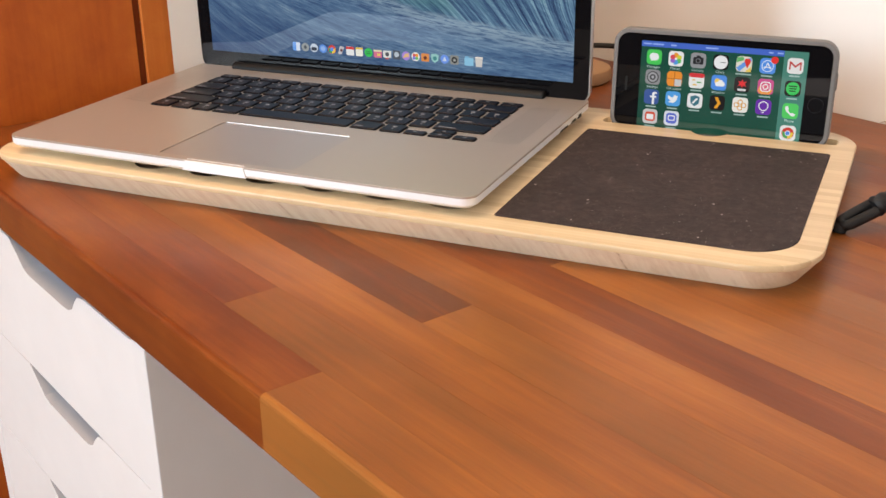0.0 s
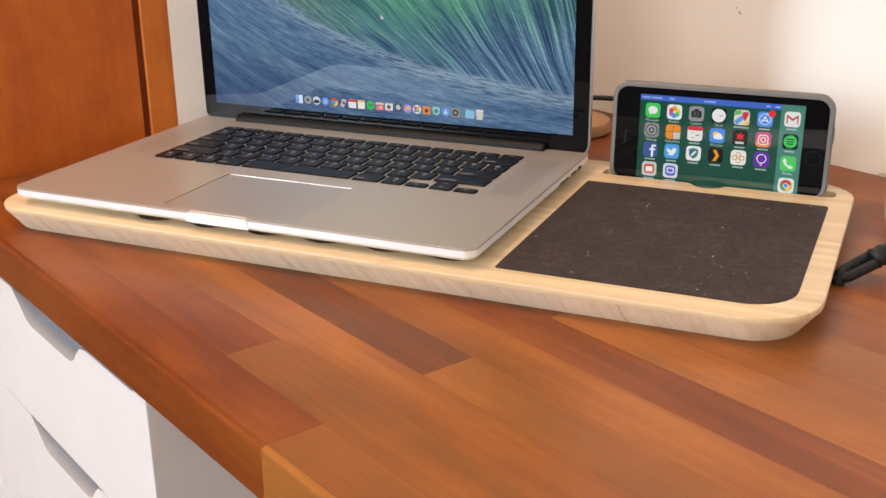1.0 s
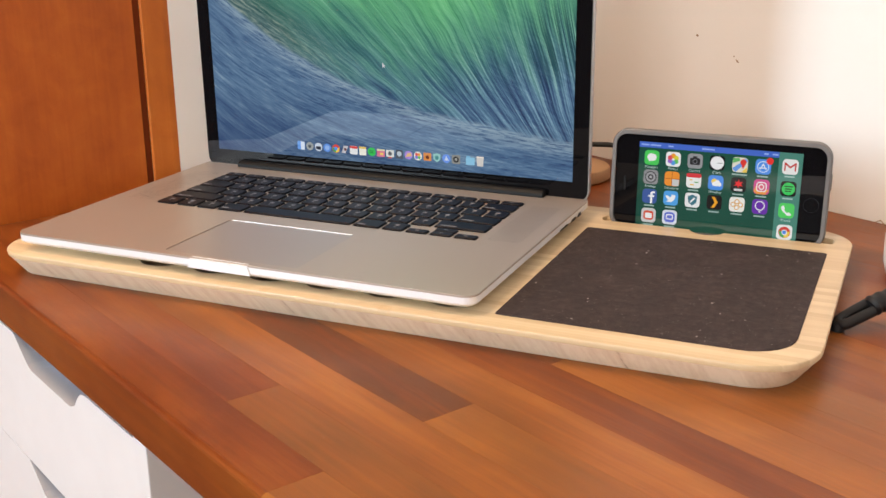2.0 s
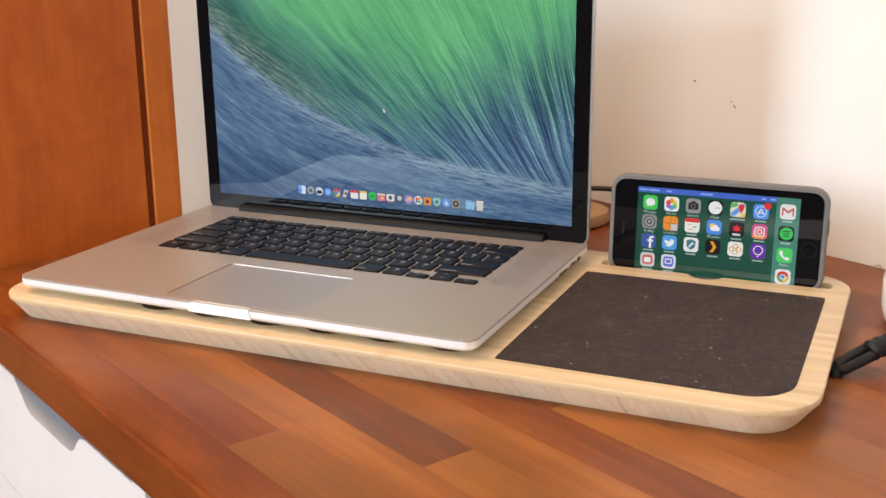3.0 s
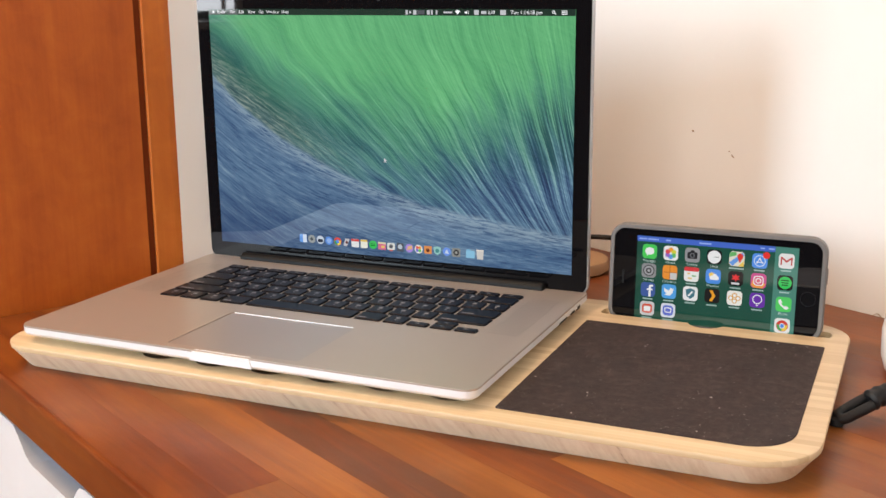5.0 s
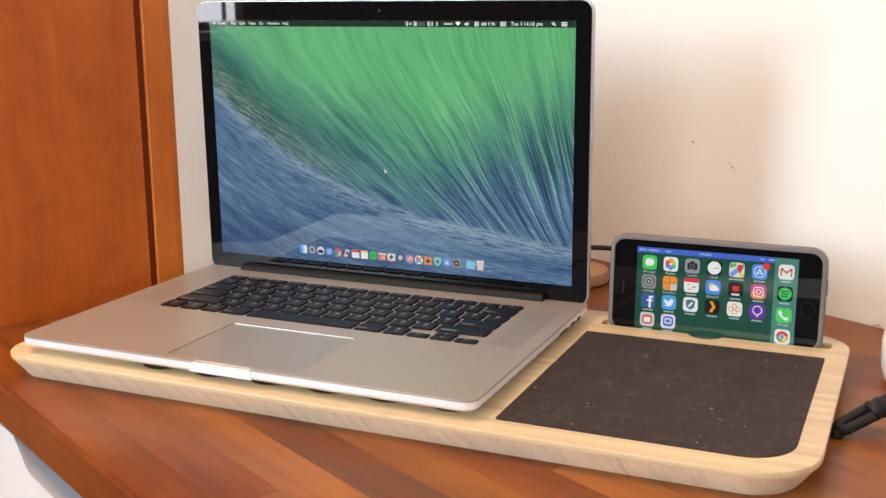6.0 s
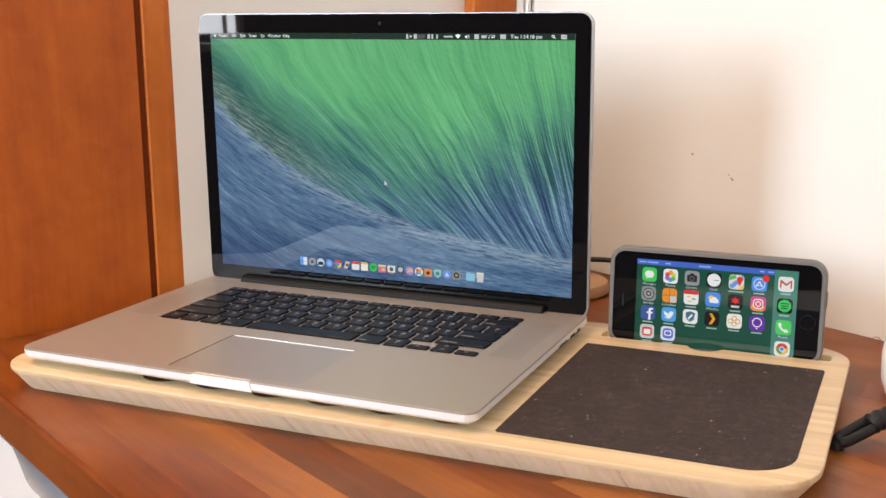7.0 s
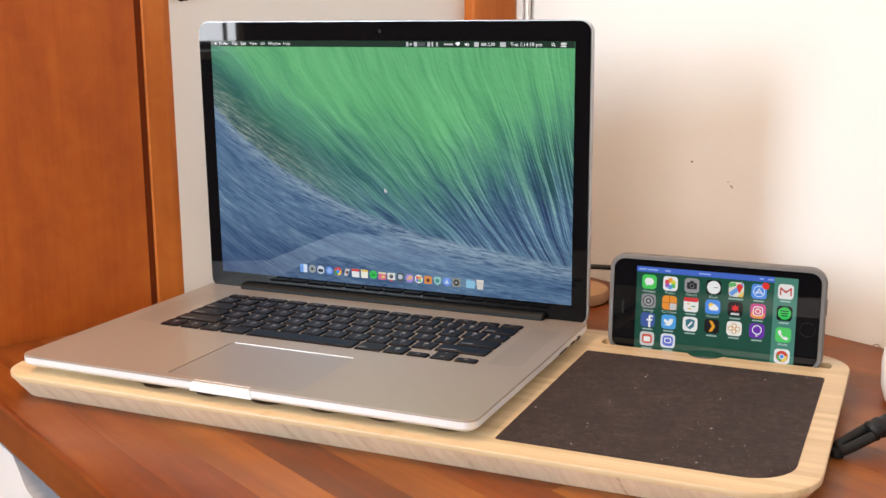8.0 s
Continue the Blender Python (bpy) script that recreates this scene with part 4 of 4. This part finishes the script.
APPS = [
    [app((0.30, 0.80, 0.36)), (soft(0, 0.0003, 0.0070, 0.0056, 0.0027), W9), ([(-0.002, -0.002), (-0.0005, -0.002), (-0.0022, -0.0036)], W9)],
    [app((0.94, 0.94, 0.94)), (disc(0, 0.0026, 0.0019), C(0.95, 0.62, 0.20)), (disc(0.0024, 0.001, 0.0018), C(0.86, 0.84, 0.26)), (disc(0.0022, -0.0016, 0.0018), C(0.40, 0.76, 0.40)), (disc(0, -0.0027, 0.0018), C(0.34, 0.62, 0.88)), (disc(-0.0023, -0.0014, 0.0018), C(0.60, 0.42, 0.80)), (disc(-0.0024, 0.0012, 0.0018), C(0.88, 0.32, 0.36))],
    [app((0.60, 0.60, 0.61)), (soft(0, -0.0002, 0.0076, 0.0052, 0.001), C(0.17, 0.17, 0.18)), (rect(0, 0.003, 0.003, 0.0014), C(0.17, 0.17, 0.18)), (disc(0, -0.0002, 0.0018), C(0.50, 0.50, 0.52)), (disc(0, -0.0002, 0.0013), C(0.14, 0.14, 0.15))],
    [app((0.07, 0.07, 0.07)), (disc(0, 0, 0.0050), W9), (rect(0.0018, 0, 0.0036, 0.0004), C(0.1, 0.1, 0.1))],
    [app((0.90, 0.88, 0.82)), ([(-0.0055, -0.003), (-0.003, -0.0055), (0.0055, 0.003), (0.004, 0.0052)], C(0.42, 0.62, 0.90)), ([(-0.0054, 0.001), (-0.0054, 0.0046), (-0.001, 0.0054), (0.0, 0.003)], C(0.42, 0.72, 0.42)), ([(0.001, -0.0054), (0.0052, -0.0054), (0.0054, -0.001)], C(0.94, 0.80, 0.36)), (disc(0.0024, 0.0022, 0.0022), C(0.88, 0.24, 0.20)), ([(0.0006, 0.001), (0.0042, 0.001), (0.0024, -0.003)], C(0.88, 0.24, 0.20))],
    [app((0.34, 0.58, 0.92)), (disc(0, 0, 0.0043), C(0.86, 0.92, 0.98)), (disc(0, 0, 0.0037), C(0.34, 0.58, 0.92)), ([(-0.0026, -0.0020), (-0.0018, -0.0020), (0.0005, 0.0022), (-0.0001, 0.0026)], W9), ([(0.0026, -0.0020), (0.0018, -0.0020), (-0.0005, 0.0022), (0.0001, 0.0026)], W9), (rect(0, -0.0009, 0.0052, 0.0006), W9), (disc(0.0046, 0.0046, 0.0026), C(0.92, 0.22, 0.20))],
    [app((0.56, 0.56, 0.57)), (disc(0, 0, 0.0045), C(0.28, 0.28, 0.29)), (disc(0, 0, 0.0037), C(0.62, 0.62, 0.63)), (disc(0, 0, 0.0022), C(0.26, 0.26, 0.27)), (disc(0, 0, 0.0011), C(0.66, 0.66, 0.67))],
    [app((0.93, 0.58, 0.20)), (rect(0.0028, -0.0028, 0.0050, 0.0050), C(0.80, 0.80, 0.80)), (rect(0, 0, K, 0.0005), C(0.70, 0.40, 0.14)), (rect(0, 0, 0.0005, K), C(0.70, 0.40, 0.14))],
    [app((0.93, 0.93, 0.92)), (soft(0, 0.0040, K, 0.0032, 0.0014), C(0.84, 0.22, 0.24)), (rect(-0.002, 0.0006, 0.002, 0.001), C(0.92, 0.72, 0.24)), (rect(0.002, -0.001, 0.003, 0.001), C(0.40, 0.66, 0.40)), (rect(-0.001, -0.003, 0.003, 0.001), C(0.92, 0.74, 0.28))],
    [app((0.30, 0.56, 0.90)), (disc(-0.0012, 0.001, 0.0021), C(0.95, 0.82, 0.38)), (soft(0.0008, -0.0010, 0.0070, 0.0032, 0.0015), W9), (disc(0.0012, 0.0004, 0.0018), W9)],
    [app((0.06, 0.05, 0.05)), ([(0, 0.004), (0.0008, 0.002), (0.0030, 0.0025), (0.0018, 0.0008), (0.003, -0.001), (0.0008, -0.0006), (0, -0.0024), (-0.0008, -0.0006), (-0.003, -0.001), (-0.0018, 0.0008), (-0.003, 0.0025), (-0.0008, 0.002)], C(0.90, 0.14, 0.16)), (rect(0, -0.0038, 0.0060, 0.0016), C(0.85, 0.85, 0.85))],
    [app((0.82, 0.32, 0.56)), ([(-0.0054, -0.0035), (-0.003, -0.0055), (0.003, -0.0055), (0.0054, -0.002), (-0.004, 0.0005)], C(0.95, 0.62, 0.30)), (soft(0, 0, 0.0074, 0.0074, 0.0022), W9), (soft(0, 0, 0.0060, 0.0060, 0.0016), C(0.86, 0.36, 0.50)), (disc(0, 0, 0.0021), W9), (disc(0, 0, 0.0014), C(0.88, 0.40, 0.48))],
    [app((0.25, 0.36, 0.62)), (rect(0.0014, -0.0012, 0.0017, 0.0088), W9), (rect(0.0014, 0.0002, 0.0046, 0.0014), W9), (rect(0.0026, 0.0032, 0.0028, 0.0014), W9)],
    [app((0.33, 0.64, 0.90)), ([(-0.0038, 0.0024), (-0.0002, 0.0006), (0.0010, 0.0028), (0.0036, 0.0022), (0.0028, -0.001), (0.0006, -0.0032), (-0.0036, -0.0028), (-0.0016, -0.0018), (-0.0036, 0.0)], W9)],
    [app((0.93, 0.93, 0.93)), ([(-0.0036, 0.003), (0, 0.0042), (0.0036, 0.003), (0.003, -0.0018), (0, -0.0042), (-0.003, -0.0018)], C(0.26, 0.46, 0.52)), ([(-0.002, -0.0016), (-0.001, -0.0022), (0.0022, 0.0014), (0.0010, 0.0022)], W9)],
    [app((0.10, 0.09, 0.08)), ([(-0.0022, 0.0042), (0.0002, 0.0042), (0.0026, 0.0), (0.0002, -0.0042), (-0.0022, -0.0042), (0.0002, 0.0)], C(0.93, 0.64, 0.16))],
    [app((0.94, 0.93, 0.90)), *[(disc(a, b, 0.0019), C(0.88, 0.66, 0.34)) for a, b in ((0, 0.0022), (0, -0.0022), (0.0027, 0), (-0.0027, 0))], *[(disc(a, b, 0.0012), W9) for a, b in ((0, 0.0022), (0, -0.0022), (0.0027, 0), (-0.0027, 0))]],
    [app((0.42, 0.20, 0.66)), (disc(0, 0.0008, 0.0036), W9), (disc(0, 0.0008, 0.0029), C(0.42, 0.20, 0.66)), (rect(0, -0.0024, 0.0030, 0.0008), W9), (rect(0, -0.0038, 0.0014, 0.0008), W9)],
    [app((0.80, 0.80, 0.80)), (soft(0, 0, 0.0078, 0.0072, 0.002), C(0.85, 0.34, 0.24)), (soft(0, -0.0002, 0.0052, 0.0040, 0.0006), W9)],
    [app((0.86, 0.88, 0.92)), (soft(0, 0, 0.0080, 0.0080, 0.0024), C(0.38, 0.44, 0.82)), (soft(0, 0.0003, 0.0054, 0.0042, 0.001), W9), (soft(0, 0.0003, 0.0038, 0.0026, 0.0006), C(0.38, 0.44, 0.82))],
]
CAPTIONS = {0: "Messages", 1: "Photos", 2: "Camera", 3: "Clock", 6: "Settings", 7: "Calculator", 9: "Weather"}
COLS = [-PSW / 2 + PSW * f for f in (0.083, 0.219, 0.356, 0.493, 0.632, 0.771)]
TOPZ = PSH / 2
for i, items in enumerate(APPS):
    c, r = (i % 6, i // 6)
    x, zz = COLS[c], TOPZ - (0.0118 + 0.0150 * r)
    badge("app_icon", items, pscr, x, zz, "", PY)
    if i in CAPTIONS:
        writing(CAPTIONS[i], 0.0027, x, zz - 0.0073, pscr, C(0.74, 0.82, 0.80), "CENTER")
    else:
        badge("app_caption", [(rect(0, 0, 0.0078 if c != 4 or r else 0.0110, 0.0011), C(0.62, 0.72, 0.69))], pscr, x, zz - 0.0073, "", PY)
SIDE = [
    [app((0.93, 0.92, 0.91)), ([(-0.0042, -0.003), (-0.0042, 0.003), (-0.0032, 0.003), (0, 0.0004), (0.0032, 0.003), (0.0042, 0.003), (0.0042, -0.003), (0.0032, -0.003), (0.0032, 0.0014), (0, -0.0012), (-0.0032, 0.0014), (-0.0032, -0.003)], C(0.78, 0.30, 0.28))],
    [app((0.05, 0.06, 0.05)), (disc(0, 0, 0.0047), C(0.20, 0.80, 0.36)), *[(rect(0, k, w, 0.0008), C(0.05, 0.10, 0.06)) for k, w in ((0.0018, 0.0060), (0, 0.0052), (-0.0017, 0.0044))]],
    [app((0.34, 0.82, 0.40)), ([(-0.0036, 0.0030), (-0.0022, 0.0038), (-0.0010, 0.0016), (-0.0016, 0.0006), (0.0004, -0.0016), (0.0016, -0.0010), (0.0038, -0.0022), (0.0030, -0.0036), (0.0010, -0.0036), (-0.0026, -0.0006), (-0.0038, 0.0014)], W9)],
    [app((0.93, 0.93, 0.92)), (disc(0, 0, 0.0043), C(0.84, 0.28, 0.24)), ([(0, 0), (-0.0040, 0.0012), (-0.0030, -0.003), (0, -0.0042)], C(0.28, 0.64, 0.36)), ([(0, 0), (0, -0.0042), (0.003, -0.003), (0.0041, 0.001)], C(0.94, 0.80, 0.28)), (disc(0, 0, 0.0020), W9), (disc(0, 0, 0.0015), C(0.34, 0.56, 0.90))],
]
for i, items in enumerate(SIDE):
    zz = TOPZ - (0.0102 + 0.0163 * i)
    badge("app_icon", items, pscr, PSW / 2 - 0.0084, zz, "", PY - 0.0002)
    if i == 2:
        writing("Phone", 0.0027, PSW / 2 - 0.0084, zz - 0.0073, pscr, C(0.80, 0.88, 0.86), "CENTER", -0.0006)
    else:
        badge("app_caption", [(rect(0, 0, 0.0072, 0.0011), C(0.66, 0.78, 0.75))], pscr, PSW / 2 - 0.0084, zz - 0.0073, "", PY - 0.0002)

# ---- things beside and behind ----
puck = thing("wooden_coaster", LAP @ pose(0.281, 0.432, ZT), "round tan wooden puck lying on the desk behind the laptop", "coaster")
part("puck", lathe([(0.040, 0.0), (0.0425, 0.002), (0.0425, 0.009), (0.041, 0.0118), (0.037, 0.0128), (0.0, 0.0130)][:5]), CORK, puck, smooth=True)
lead = tagged(part("charging_cable", tube(bend([(0.20, 0.47, ZT + 0.004), (0.24, 0.49, ZT + 0.014), (0.286, 0.50, ZT + 0.0188), (0.330, 0.505, ZT + 0.016), (0.40, 0.47, ZT + 0.005), (0.44, 0.40, ZT + 0.003), (0.45, 0.33, ZT + 0.003)]), 0.0026), CABLE, smooth=True), "black charging cable arching behind the phone", "cable")
lead.matrix_world = LAP
plug = thing("black_plug", LAP @ pose(0.5600, 0.1150, ZT), "black plug with a looped moulded grip lying on the desk", "plug")
part("grip_loop", tube(bend([(0.0165, 0.0190, 0.0150), (0.0100, 0.0125, 0.0120), (0.0030, 0.0050, 0.0085), (-0.0008, -0.0010, 0.0062), (0.0030, -0.0030, 0.0052), (0.0105, 0.0020, 0.0085), (0.0190, 0.0090, 0.0125)], 6), 0.0034, 12), RUBBER, plug, smooth=True)
part("grip_nose", tube([(-0.0015, -0.0025, 0.0005), (-0.0012, -0.0022, 0.0035), (0.0002, -0.0012, 0.0062)], 0.0045, 14, [0.0048, 0.0050, 0.0036]), RUBBER, plug, smooth=True)
part("plug_collar", tube(bend([(0.0165, 0.0130, 0.0130), (0.0200, 0.0165, 0.0148), (0.0245, 0.0205, 0.0162), (0.0300, 0.0250, 0.0175)], 4), 0.007, 18, [0.0052, 0.0064, 0.0070, 0.0066, 0.0062, 0.0066, 0.0070, 0.0066, 0.0062, 0.0066, 0.0070, 0.0068, 0.0062]), RUBBER, plug, smooth=True)
part("lead", tube(bend([(0.0290, 0.0242, 0.0172), (0.050, 0.042, 0.020), (0.085, 0.060, 0.013), (0.14, 0.075, 0.0062), (0.22, 0.08, 0.0062)]), 0.0060), CABLE, plug, smooth=True)
pot = thing("white_pot", LAP @ pose(0.634, 0.240, ZT), "round white glazed pot standing on the desk", "pot")
part("pot", lathe([(0.046, 0.0), (0.053, 0.003), (0.0555, 0.012), (0.0560, 0.030), (0.054, 0.042), (0.050, 0.048), (0.030, 0.050)]), WHITE_GLOSS, pot, smooth=True)

twig = tagged(part("twig", tube(bend([(0, 0, 0.001), (0.004, 0.0015, 0.003), (0.009, 0.0005, 0.0012), (0.013, 0.002, 0.001)], 4), 0.0004, 6), CHIP, smooth=True), "tiny dry twig lying on the desk against the wall", "twig")
twig.matrix_world = LAP @ pose(0.5670, 0.3740, ZT, 0, 0, -40)

# ---- the worktop's staves ----
STAVES = {}
rng = random.Random(11)
ROW = 0.03435
CUTS = {-1: [0.387, 0.80], 0: [0.387, 0.80], 1: [0.288, 0.86], 2: [0.02, 0.98], 3: [0.376, 0.95], 4: [0.21, 0.90], 5: [0.70]}
EDGE = 0.004
for r in range(-1, 18):
    y0 = DESK_Y0 + max(r, 0) * ROW + (EDGE if r == 0 else 0)
    cuts = list(CUTS.get(r, []))
    x = cuts[-1] if cuts else DESK_X0 + rng.uniform(0.1, 0.4)
    if not cuts:
        cuts = [x]
    while cuts[-1] < DESK_X1 - 0.55:
        cuts.append(cuts[-1] + rng.uniform(0.34, 0.55))
    ends = [DESK_X0, *cuts, DESK_X1]
    for k, (a, b) in enumerate(zip(ends, ends[1:])):
        low = -THICK if r < 0 else -0.012
        wide = EDGE if r < 0 else ROW - EDGE if r == 0 else ROW
        bm = box(0, b - a - 0.00012, 0, wide - 0.00012, low, 0)
        if r < 0:
            edges = [e for e in bm.edges if all(v.co.y < 0.001 for v in e.verts) and abs(e.verts[0].co.z - e.verts[1].co.z) < 0.001]
            bmesh.ops.bevel(bm, geom=edges, offset=0.0028, segments=3, profile=0.5, affect="EDGES")
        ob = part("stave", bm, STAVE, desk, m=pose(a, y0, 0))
        # Ramp along x adds the wall's warm sheen to the staves' own tones.
        sheen_ramp = min(max(((a + b) / 2 - 0.18) / 0.42, 0.0), 1.0)
        dark, light = rng.choice((0, 0, 0.08, 0.16)), rng.uniform(0.02, 0.08) + 0.26 * sheen_ramp
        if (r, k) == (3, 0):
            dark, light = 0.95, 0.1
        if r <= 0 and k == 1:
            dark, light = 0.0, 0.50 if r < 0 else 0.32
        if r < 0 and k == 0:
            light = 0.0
        ob.color = (dark, light, 0.66 - 0.40 * sheen_ramp + rng.uniform(-0.05, 0.05), 1)
